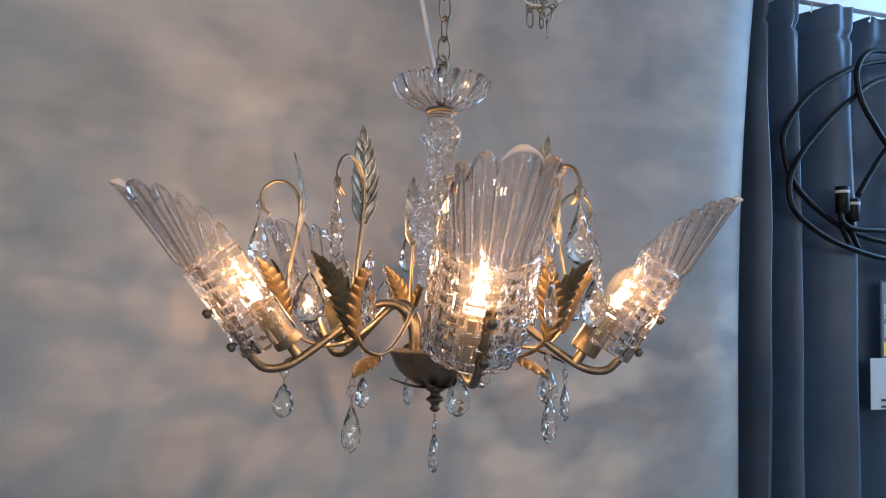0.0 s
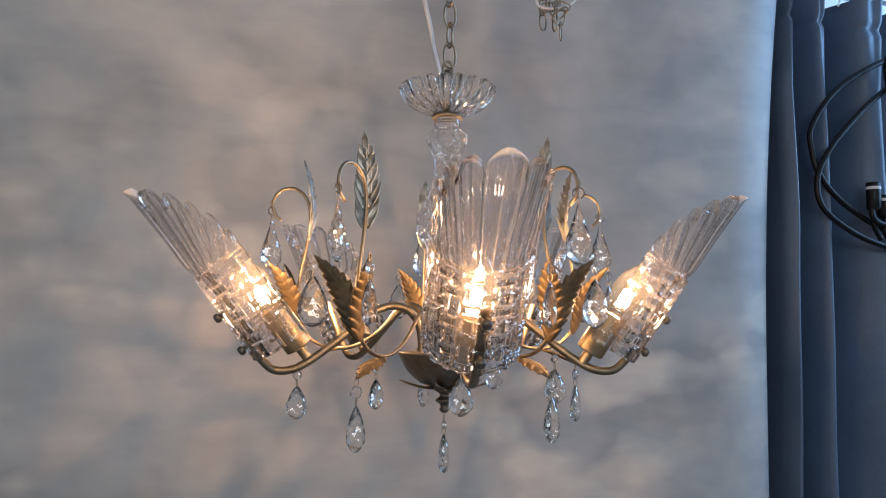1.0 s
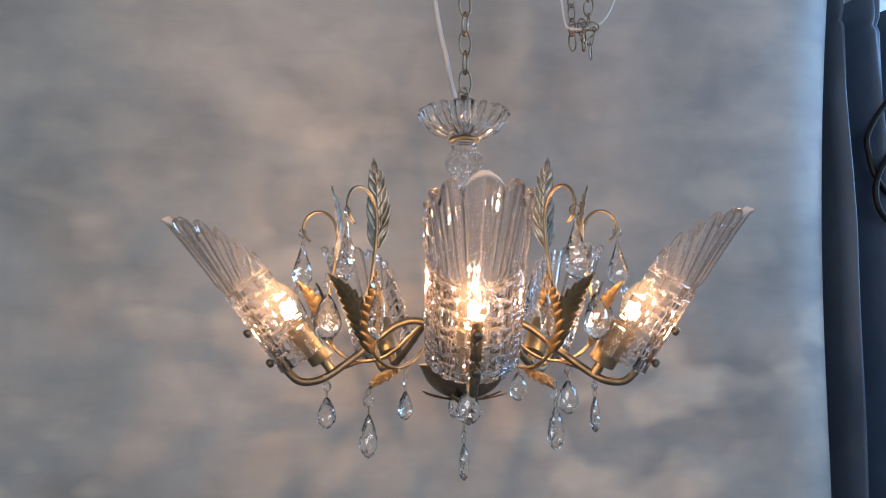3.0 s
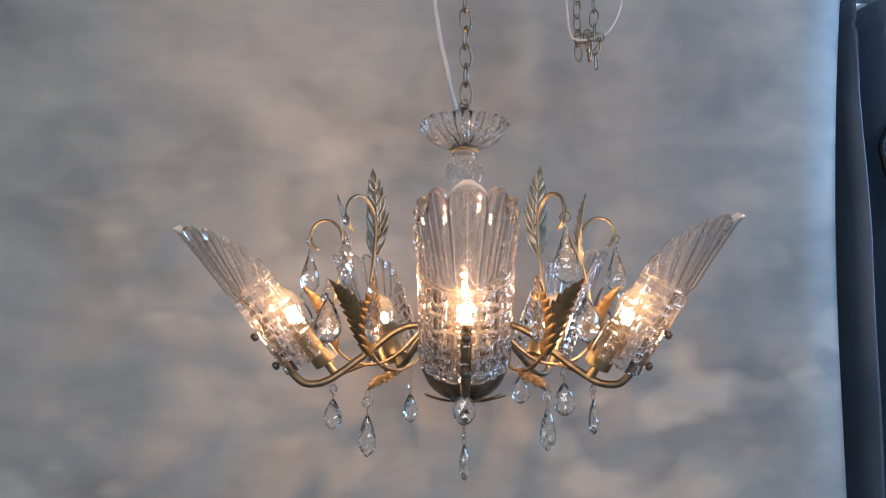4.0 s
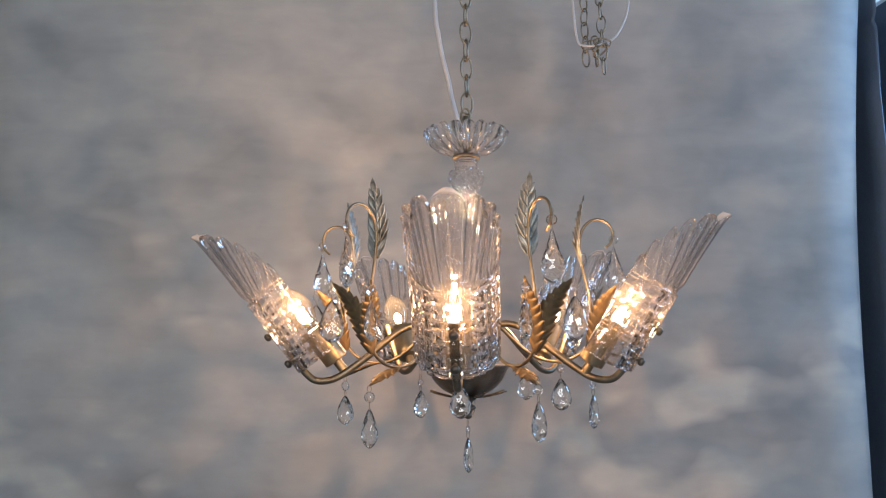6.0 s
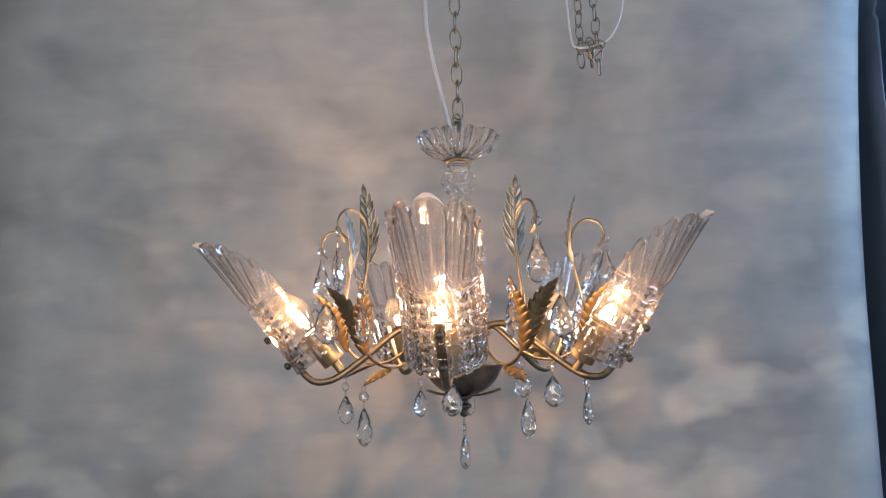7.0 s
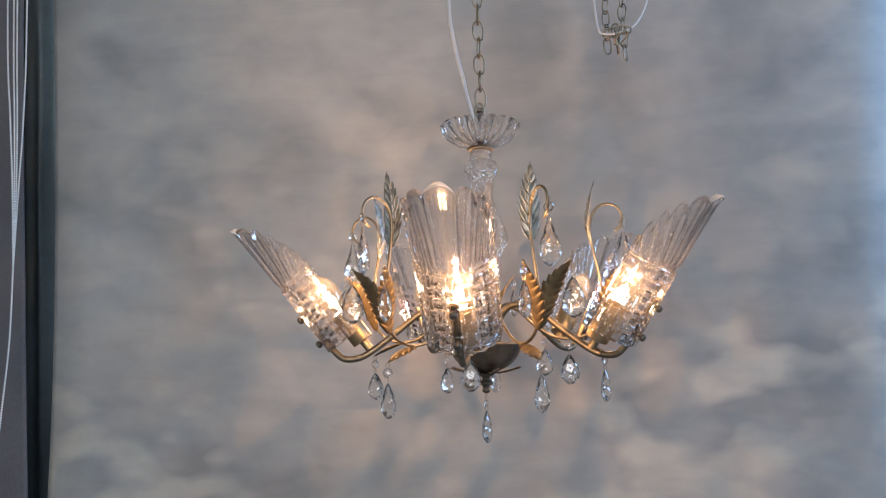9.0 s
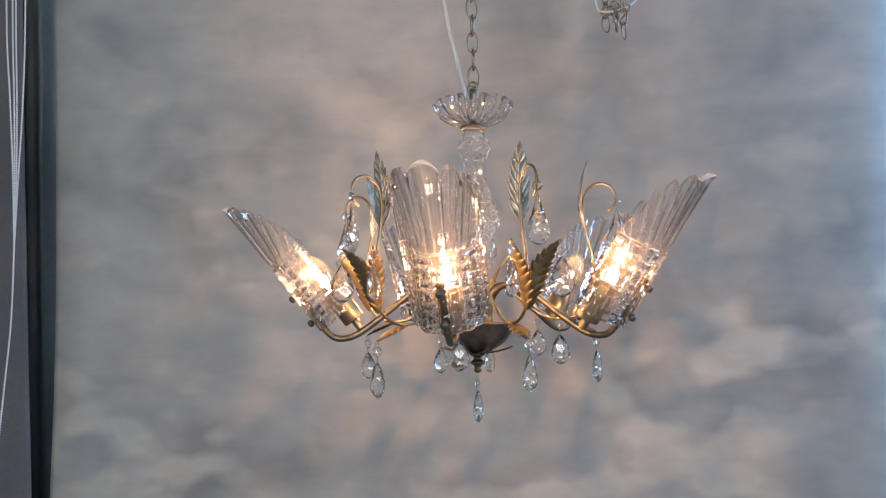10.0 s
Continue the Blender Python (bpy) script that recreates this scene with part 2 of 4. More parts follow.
def revolve(bm, profile, segs=32, shape=None, closed=False):
    """Turns the profile of (r, z) about z. shape(r, z, angle) may move a point."""
    rings = []
    for r, z in profile:
        if r < 1e-6:
            rings.append([bm.verts.new((0, 0, z))])
            continue
        ring = []
        for k in range(segs):
            a = 2 * math.pi * k / segs
            rr, zz = shape(r, z, a) if shape else (r, z)
            ring.append(bm.verts.new((rr * math.cos(a), rr * math.sin(a), zz)))
        rings.append(ring)
    pairs = list(zip(rings, rings[1:])) + ([(rings[-1], rings[0])] if closed else [])
    for a, b in pairs:
        if len(a) == 1 and len(b) == 1:
            continue
        for k in range(segs):
            j = (k + 1) % segs
            if len(a) == 1:
                bm.faces.new((a[0], b[j], b[k]))
            elif len(b) == 1:
                bm.faces.new((a[k], a[j], b[0]))
            else:
                bm.faces.new((a[k], a[j], b[j], b[k]))


def smooth_profile(pts, n=6):
    return [(p.x, p.y) for p in spline([(r, z, 0) for r, z in pts], n)]


def box(bm, lo, hi, bevel=0.0):
    r = bmesh.ops.create_cube(bm, size=1.0)
    s = [h - l for l, h in zip(lo, hi)]
    for v in r["verts"]:
        v.co = Vector([l + (c + 0.5) * d for l, c, d in zip(lo, v.co, s)])
    if bevel:
        es = {e for v in r["verts"] for e in v.link_edges}
        bmesh.ops.bevel(bm, geom=list(es), offset=bevel, segments=2, affect="EDGES", profile=0.7)


def grid_solid(bm, front, back):
    """Two grids of points, row by row, closed round their border into one solid."""
    rows, cols = len(front), len(front[0])
    f = [[bm.verts.new(p) for p in row] for row in front]
    b = [[bm.verts.new(p) for p in row] for row in back]
    for i in range(rows - 1):
        for j in range(cols - 1):
            bm.faces.new((f[i][j], f[i][j + 1], f[i + 1][j + 1], f[i + 1][j]))
            bm.faces.new((b[i][j], b[i + 1][j], b[i + 1][j + 1], b[i][j + 1]))
    for i in range(rows - 1):
        bm.faces.new((f[i][0], f[i + 1][0], b[i + 1][0], b[i][0]))
        bm.faces.new((f[i][-1], b[i][-1], b[i + 1][-1], f[i + 1][-1]))
    for j in range(cols - 1):
        bm.faces.new((f[0][j], b[0][j], b[0][j + 1], f[0][j + 1]))
        bm.faces.new((f[-1][j], f[-1][j + 1], b[-1][j + 1], b[-1][j]))


# ---- the room ----


def slab(name, lo, hi, mat, holes=()):
    """A wall, floor or ceiling; holes are (axis, a0, a1, z0, z1) openings."""
    bm = bmesh.new()
    if not holes:
        box(bm, lo, hi)
    else:
        axis, a0, a1, z0, z1 = holes[0]
        l, h = list(lo), list(hi)
        for c0, c1, d0, d1 in ((lo[axis], a0, lo[2], hi[2]), (a1, hi[axis], lo[2], hi[2]), (a0, a1, lo[2], z0), (a0, a1, z1, hi[2])):
            l[axis], h[axis], l[2], h[2] = c0, c1, d0, d1
            box(bm, l, h)
    ob = hang(name, mesh_of(name, bm, mat, False))
    return tagged(ob, kind="structure")


tagged(slab("floor", (-2.3, -3.5, -0.1), (2.5, 1.1, 0.0), FLOOR_MAT), "plain grey floor of the showroom", "floor")
tagged(slab("ceiling", (-2.3, -3.5, 2.7), (2.5, 1.1, 2.8), CEILING_PAINT), "plain off-white ceiling", "ceiling")
tagged(slab("wall_north", (-2.3, 0.95, 0.0), (2.5, 1.1, 2.7), WALL_PAINT), "pale painted wall behind the curtains", "wall")
tagged(slab("wall_west", (-2.45, -3.5, 0.0), (-2.3, 1.1, 2.7), DARK_WALL), "grey painted side wall", "wall")
tagged(slab("wall_east", (2.4, -3.5, 0.0), (2.55, 1.1, 2.7), WALL_PAINT, [(1, -0.37, 0.53, 1.68, 2.68)]), "pale painted wall with a window opening", "wall")
tagged(slab("wall_south", (-2.3, -3.55, 0.0), (2.5, -3.4, 2.7), DARK_WALL, [(0, -1.15, 0.35, 1.5, 2.5)]), "grey painted wall with a wide window opening", "wall")


def backdrop_sheet():
    bm = bmesh.new()
    rows, cols = 60, 150
    front, back = [], []
    for i in range(rows + 1):
        z = 0.25 + 2.2 * i / rows
        h = z - EYE
        right = 0.816 + 0.0725 * max(0.0, h + 0.12) ** 2
        left = -0.893 - (0.028 if h > 0.1 else 0.05) * (h - 0.1) ** 2
        f, b = [], []
        for j in range(cols + 1):
            s = j / cols
            x = left + (right - left) * s
            y = 0.512 + 0.002 * math.sin(5 * x + 1.3 * z) + 0.0015 * math.sin(11 * x - 2 * z)
            curl = max(0.0, 1 - (right - x) / 0.10)
            y += 0.024 * curl ** 2
            curl = max(0.0, 1 - (x - left) / 0.09)
            y += 0.022 * curl ** 2
            f.append((x, y, z))
            b.append((x, y + 0.002, z))
        front.append(f)
        back.append(b)
    grid_solid(bm, front, back)
    return tagged(hang("backdrop", mesh_of("backdrop", bm, BACKDROP)), "mottled grey-beige painted canvas studio backdrop with light and shade painted in, hanging", "backdrop", kind="structure")


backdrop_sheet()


def curtain(x0, x1, y, top, period, depth, mat, seed, header=True, hem=0.04, ridges=(), slant=0.0, back_tilt=0.0):
    """A pleated curtain. ridges: where its folds stand; slant: how far its far edge drifts by each metre of drop."""
    bm = bmesh.new()
    rnd = random.Random(seed)
    cols, rows = int((x1 - x0) / period * 44), 100
    ph = [rnd.uniform(-0.5, 0.5) for _ in range(12)]
    nose = 0.54 if ridges else 0.7
    front, back = [], []
    for i in range(rows + 1):
        z = hem + (top - hem) * (1 - (1 - i / rows) ** 1.9)
        d = top - z
        grip = max(0.0, 1 - d / 0.22)  # how far the heading tape holds the cloth flat
        f, b = [], []
        for j in range(cols + 1):
            s = (x1 - x0) * j / cols
            k = float(np.interp(x0 + s, ridges, range(len(ridges)))) if ridges else s / period
            n_fold = math.floor(k)
            k += 0.015 * math.sin(1.3 * d + 1.9 * n_fold + ph[4] * 6) * min(1, d) if n_fold or not ridges else 0.0
            q = k % 1.0
            if q < nose:
                saw = 0.5 - 0.5 * math.cos(math.pi * (q / nose) ** (2.2 if ridges and n_fold == 1 else 0.8))
            else:
                saw = 0.5 + 0.5 * math.cos(math.pi * (q - nose) / (1 - nose))
            if ridges and k < 1:
                # the flat hem panel at the curtain's edge
                saw = 0.88 + 0.06 * q if q < 0.93 else 0.94 * (0.5 + 0.5 * math.cos(math.pi * (q - 0.93) / 0.07))
            amp = depth * (0.85 + 0.15 * min(1.0, d / 0.5)) * (1 + 0.12 * math.sin(n_fold * 2.4 + ph[0] * 6))
            amp = 0.94 * depth if ridges and n_fold < 1 else amp
            yy = y - amp * saw + 0.005 * math.sin(2 * math.pi * k * 2.3 + 2.2 * d + ph[3] * 6) * min(1, d / 0.2)
            # slack creases across the cloth
            yy += 0.0018 * math.sin(14 * d + 5 * k + ph[1] * 6) * math.sin(3.1 * k + ph[2] * 6) * min(1, d / 0.3)
            if ridges and n_fold == 1:
                yy += 0.20 * (1 - saw)
            if ridges and n_fold == 2:
                yy += 0.10 * (1 - saw)
            crease = 0.0
            if header and d < 0.20:
                # gathers in the heading, pinched at a line of stitching
                pinch = math.exp(-((d - 0.066) / 0.010) ** 2)
                yy -= 0.024 * abs(math.sin(math.pi * (k * 3.2 + 0.3 * math.sin(k * 5 + ph[5])))) ** 1.6 * grip
                crease = 0.009 * pinch
            yy += back_tilt * d
            zz = z + (0.003 * math.sin(2 * math.pi * k * 3 + 1) if i == rows else 0)
            xx = x0 + s + slant * d * s / (x1 - x0)
            xx -= 0.022 * d * max(0.0, 1 - s / 0.14) if ridges else 0.0
            f.append((xx, yy + crease, zz))
            b.append((xx, yy + crease + 0.0025, zz))
        front.append(f)
        back.append(b)
    grid_solid(bm, front, back)
    return hang("curtain", mesh_of("curtain", bm, mat))


tagged(curtain(0.785, 1.215, 0.685, 2.172, 0.148, 0.155, CURTAIN, 3, ridges=(0.634, 0.850, 0.920, 1.032, 1.210, 1.35)), "slate blue pleated curtain hanging from a white rail", "curtain", "curtains on the rail")
tagged(curtain(1.20, 2.05, 0.69, 2.182, 0.15, 0.11, CURTAIN, 8), "slate blue pleated curtain further along the rail", "curtain", "curtains on the rail")
tagged(curtain(-1.12, -0.84, 0.585, 2.3, 0.09, 0.022, TEAL_SATIN, 5, False, back_tilt=0.045), "dark satin curtain beside the backdrop", "curtain")
tagged(curtain(-2.2, -0.952, 0.50, 2.3, 0.42, 0.012, GREY_CLOTH, 6, False, slant=0.022), "plain dark grey curtain along the wall", "curtain")


def curtain_rail():
    bm = bmesh.new()
    box(bm, (0.86, 0.588, 2.186), (2.2, 0.612, 2.208), 0.003)
    rail = hang("curtain_rail", mesh_of("curtain_rail", bm, WHITE_RAIL, False))
    tagged(rail, "white enamelled metal curtain rail", "curtain rail")
    bm = bmesh.new()
    pts = spline([(0, 0, 0.026), (0.003, 0, 0.016), (0, 0, 0.006), (-0.004, 0, 0.010)], 5)
    tube(bm, pts, 0.0016, 6)
    me = mesh_of("glider", bm, WHITE_RAIL)
    for k in range(9):
        hang("glider", me, rail, Matrix.Translation((0.90 + 0.085 * k, 0.600, 2.160)))
    bm = bmesh.new()
    box(bm, (-0.012, -0.002, 0.0), (0.012, 0.36, 0.012), 0.002)
    me = mesh_of("bracket", bm, WHITE_RAIL, False)
    for x in (1.02, 1.75):
        hang("bracket", me, rail, Matrix.Translation((x, 0.6, 2.207)))


curtain_rail()

# ---- the chandelier ----
ARMS = ((-172.2, 36.8), (-96.1, 34.6), (-27.0, 32.6), (44.0, 34.9), (116.0, 34.9))  # heading and lean of each shade
SCROLL_ANGLES = (-133.3, -65.3, 3.0, 84.0, 160.0)
AXIS = Matrix.Translation((0, 0, EYE))
COLUMN = Matrix.Translation((0.0048, 0.006, EYE - 0.0015)) @ pose(0, 0, 0, -1.8, 0.6, 0)
chandelier = tagged(empty("chandelier", AXIS), "five-armed brass chandelier with pressed glass shades and crystal drops", "chandelier")


def turned(angle):
    return AXIS @ pose(0, 0, 0, 0, 0, angle)


LOBES = (0, 21, 51, 75, 98, 124, 149, 175, 200)


def lobe(theta, h):
    """Where a point of the shell lies across its flute, -1 to 1, and the flute's number."""
    k = 0.62 + 0.38 * max(0.0, min(1.0, (h - 0.1) / 0.09))
    a = abs(theta) / k
    if a < 21:
        return a / 21, 0
    for i in range(1, len(LOBES) - 1):
        if a < LOBES[i + 1]:
            mid = (LOBES[i] + LOBES[i + 1]) / 2
            return (a - mid) / (LOBES[i + 1] - LOBES[i]) * 2, i
    return 0.0, 12


def weave(theta, h, R):
    """Relief of the basket weave, 0 to 1: pillowed bricks, upright and lying by turns."""
    p = 0.0142
    s = R * radians(theta) + 0.5 * p
    best = 0.0
    ci, cj = math.floor(s / p), math.floor(h / p)
    for i in (ci - 1, ci, ci + 1):
        for j in (cj - 1, cj, cj + 1):
            x, y = abs(s - (i + 0.5) * p), abs(h - (j + 0.5) * p)
            wide, tall = (0.68 * p, 0.37 * p) if (i + j) % 2 else (0.37 * p, 0.68 * p)
            e = max(0.0, min((wide - x) / 0.0021, (tall - y) / 0.0021, 1.0))
            best = max(best, e * e * (3 - 2 * e))
    return best


SHELL_DEPTH = (0.0, 0.0072, 0.018, 0.0257, 0.036, 0.0445, 0.0505)
SHELL_DROP = (0.0, 0.0115, 0.022, 0.0315, 0.048, 0.068, 0.092)


def shade_mesh():
    R, top_w, cols = 0.0412, 0.101, 224
    front, back = [], []
    rows_w, rows_f = 110, 44
    span = 98.0
    heights, bases = [], []
    for j in range(cols + 1):
        th = -span + 2 * span * j / cols
        deep = 0.0445 * (1 - math.cos(radians(th)))
        base = 0.202 - float(np.interp(deep, SHELL_DEPTH, SHELL_DROP))
        bases.append((base, *lobe(th, base), th > 0))
    for base, q, i, side in bases:
        # every lobe is a round cap that steps down from the one before it
        own = [o[0] for o in bases if o[2] == i and (i == 0 or o[3] == side)]
        base += 0.6 * (sum(own) / len(own) - base)
        base += (0.019 if i else 0.013) * (max(0.0, 1 - q * q) ** 0.75 - 0.76)
        heights.append(max(base, top_w + 0.004))
    for i in range(rows_w + rows_f + 1):
        f, b = [], []
        for j in range(cols + 1):
            th = -span + 2 * span * j / cols
            if i <= rows_w:
                h = top_w * i / rows_w
                r = R + 0.0030 * weave(th, h, 0.044) * min(1.0, (top_w - h) / 0.002, h / 0.001 + 0.3)
                if top_w - h < 0.0035:
                    r = max(r, R + 0.0032 * math.sin(math.pi * (top_w - h) / 0.0035))
                r_in = R - 0.0036
            else:
                u = (i - rows_w) / rows_f
                u = 1 - (1 - u) ** 1.35
                h = top_w + (heights[j] - top_w) * u
                q, i_lobe = lobe(th, h)
                fade = min(1.0, (h - top_w) / 0.012)
                flare = 0.003 * ((h - top_w) / 0.1) ** 2
                # broad convex ribs with narrow valleys, and a fine raised line along each
                rib = 1 - abs(q) ** 2.2
                r = R - 0.0006 + 0.0038 * rib * fade + flare
                r_in = R - 0.0036 + (0.0004 * (1 - rib) + (0.0005 if i_lobe else 0.00015) * math.cos((2 if i_lobe else 4) * math.pi * q)) * fade + flare
                rim = max(0.0, 1 - (heights[j] - h) / 0.0035)
                r += 0.0016 * math.sin(math.pi * min(1.0, rim)) * fade
                r_in -= 0.0008 * math.sin(math.pi * min(1.0, rim)) * fade
                if i == rows_w + rows_f:
                    r -= 0.0012
                    r_in += 0.0008
            c, s = math.cos(radians(th)), math.sin(radians(th))
            f.append((r * c, r * s, h))
            b.append((r_in * c, r_in * s, h - (0.0012 if i == rows_w + rows_f else 0)))
        front.append(f)
        back.append(b)
    bm = bmesh.new()
    grid_solid(bm, front, back)
    me = mesh_of("glass_shade", bm, SHADE_GLASS)
    for extra in (RIM_GLASS, PLATE_GLASS, BEVEL_GLASS, RIB_GLASS, GROOVE_GLASS):
        me.materials.append(extra)
    n_grid = (rows_w + rows_f) * cols * 2
    for p in me.polygons:
        border = p.index >= n_grid + 2 * (rows_w + rows_f) and p.center.z > top_w
        if border or (p.index < n_grid and p.index // (2 * cols) >= rows_w + rows_f - 3):
            # white tip and milky rim bead paint in light piped up from the bulb
            p.material_index = 1 if abs(math.atan2(p.center.y, p.center.x)) < radians(20) else 5
        elif p.index < n_grid and p.index // (2 * cols) < rows_w:
            # flat tops of the weave and the plain inside pass light straight on, the bevels bend it
            out = math.hypot(p.center.x, p.center.y)
            p.material_index = 3 if p.index % 2 == 0 and out < R + 0.0028 else 2
        elif p.index < n_grid:
            mid = p.center
            q, n_lobe = lobe(math.degrees(math.atan2(mid.y, mid.x)), mid.z)
            p.material_index = 5 if abs(q) > 0.92 or (abs(q) < 0.05 and n_lobe < 2) else 0 if abs(q) > (0.76 if n_lobe < 2 else 0.6) else 4
    return me


def in_plane(pts):
    return [(r, 0, z) for r, z in pts]


def arm_mesh():
    bm = bmesh.new()
    pts = spline(in_plane([(0.024, -0.064), (0.0245, -0.042), (0.029, -0.025), (0.040, -0.0125), (0.055, -0.0085), (0.070, -0.0115), (0.085, -0.0195),
                           (0.1165, -0.044), (0.1455, -0.0645), (0.163, -0.0725), (0.180, -0.0725), (0.1915, -0.0635), (0.1995, -0.0525), (0.212, -0.0345), (0.227, -0.013), (0.231, -0.0075)]), 7)
    tube(bm, pts, lambda s: 0.0042 if s < 0.74 else 0.0042 - 0.0012 * min(1, (s - 0.74) / 0.1), 14)
    # the end inside the glass is hammered out into a strap
    for v in bm.verts:
        v.co.y *= 1 + 0.6 * max(0.0, min(1.0, (v.co.x - 0.192) / 0.012)) if v.co.z < 0 else 1
    return mesh_of("arm", bm, BRASS)


def socket_mesh():
    bm = bmesh.new()
    prof = [(0, -0.014), (0.0055, -0.014), (0.0055, -0.001), (0.012, -0.001), (0.0142, 0.0), (0.0146, 0.0012), (0.0146, 0.046), (0.0142, 0.0475), (0.0128, 0.0475), (0.0128, 0.036), (0, 0.036)]
    revolve(bm, prof, 36)
    me = mesh_of("candle_socket", bm, BRASS_PALE)
    me.set_sharp_from_angle(angle=radians(35))
    return me


def bulb_mesh():
    bm = bmesh.new()
    prof = smooth_profile([(0.0095, 0.0), (0.0105, 0.008), (0.0145, 0.017), (0.0172, 0.027), (0.0165, 0.038), (0.0125, 0.049), (0.0068, 0.058), (0.0022, 0.063)], 5) + [(0, 0.0638)]
    inner = [(max(0.0, r - 0.0008), z - 0.0008) for r, z in prof[::-1]]
    revolve(bm, prof + inner[:-1] + [(0.0087, 0.0)], 32, closed=False)
    return mesh_of("light_bulb", bm, BULB_GLASS)


def filament_mesh():
    bm = bmesh.new()
    revolve(bm, smooth_profile([(0, 0.012), (0.0036, 0.014), (0.0052, 0.020), (0.0048, 0.024), (0.0026, 0.028), (0, 0.0295)], 4), 16)
    return mesh_of("filament", bm, FILAMENT)


def knob_mesh():
    bm = bmesh.new()
    revolve(bm, smooth_profile([(0, 0.0085), (0.003, 0.0082), (0.0047, 0.006), (0.0047, 0.0035), (0.003, 0.0018), (0.0024, 0.001), (0.0024, -0.008)], 4) + [(0, -0.008)], 20)
    return mesh_of("knob", bm, BRONZE)


def blade(bm, base, tip, across, up, width, cup, rows=7):
    """One pointed, hollowed leaflet from base to tip."""
    front, back = [], []
    for i in range(rows + 1):
        s = i / rows
        w = 0.5 * width * (0.55 + 0.45 * math.sin(math.pi * min(1, s * 0.9 + 0.12))) * (1.0 if s < 0.55 else max(0.03, 1 - ((s - 0.55) / 0.45) ** 1.7))
        mid = base.lerp(tip, s) + up * (0.10 * width * math.sin(math.pi * s))
        f, b = [], []
        for j in range(-3, 4):
            v = j / 3
            co = mid + across * (v * w) - up * (cup * width * (1 - v * v) * math.sin(math.pi * min(1, s + 0.15)))
            f.append(co + up * 0.00028)
            b.append(co - up * 0.00028)
        front.append(f)
        back.append(b)
    grid_solid(bm, front, back)


def feather_mesh(name, path, width, teeth, normal, curl=0.15, mat=None):
    """An embossed feathered leaf along a path beside the radial plane; normal: the way that its face looks."""
    bm = bmesh.new()
    mid = spline(path if len(path[0]) == 3 else in_plane(path), 24)
    n = len(mid) - 1
    r = random.Random(len(path) * 7 + teeth)

    def station(s):
        i = max(0, min(n, int(round(s * n))))
        d = (mid[min(i + 1, n)] - mid[max(i - 1, 0)]).normalized()
        side = Vector(normal).cross(d).normalized()
        return mid[i], d, side, d.cross(side)

    def breadth(s):
        return width * 0.5 * max(0.14, math.sin(math.pi * (0.16 + 0.70 * s)) ** 0.8)

    # the joined middle of the leaf, with a raised rib
    front, back = [], []
    for i in range(0, n + 1, 2):
        s = i / n
        p, d, side, up = station(s)
        f, b = [], []
        for j in range(-5, 6):
            v = j / 5
            w = breadth(s) * 0.36 * (1.0 if s < 0.75 else max(0.05, (1 - s) / 0.25))
            co = p + side * (v * w) + up * (0.0011 * max(0, 1 - abs(v) * 4) - curl * 0.5 * w * v * v - 0.0006)
            f.append(co + up * 0.00025)
            b.append(co - up * 0.00025)
        front.append(f)
        back.append(b)
    grid_solid(bm, front, back)
    length = sum((mid[i + 1] - mid[i]).length for i in range(n))
    for k in range(teeth):
        s = 0.0 + 0.76 * k / (teeth - 1)
        p, d, side, up = station(s)
        w = breadth(min(1, s + 0.26)) * r.uniform(0.94, 1.05)
        gap = length * 0.76 / (teeth - 1)
        for sign in (-1, 1):
            tip = p + side * (sign * w) + d * ((2.15 - 0.6 * s) * w) - up * (curl * w * r.uniform(0.8, 1.4))
            way = (tip - p).normalized()
            base = p + way * (0.05 * w)
            across = way.cross(up).normalized()
            blade(bm, base, tip, across, across.cross(way), gap * 0.78, 0.16)
    p, d, side, up = station(0.82)
    blade(bm, p, mid[-1] + d * 0.001, side, up, width * 0.26, 0.14, 9)
    return mesh_of(name, bm, mat or LEAF_BRASS)


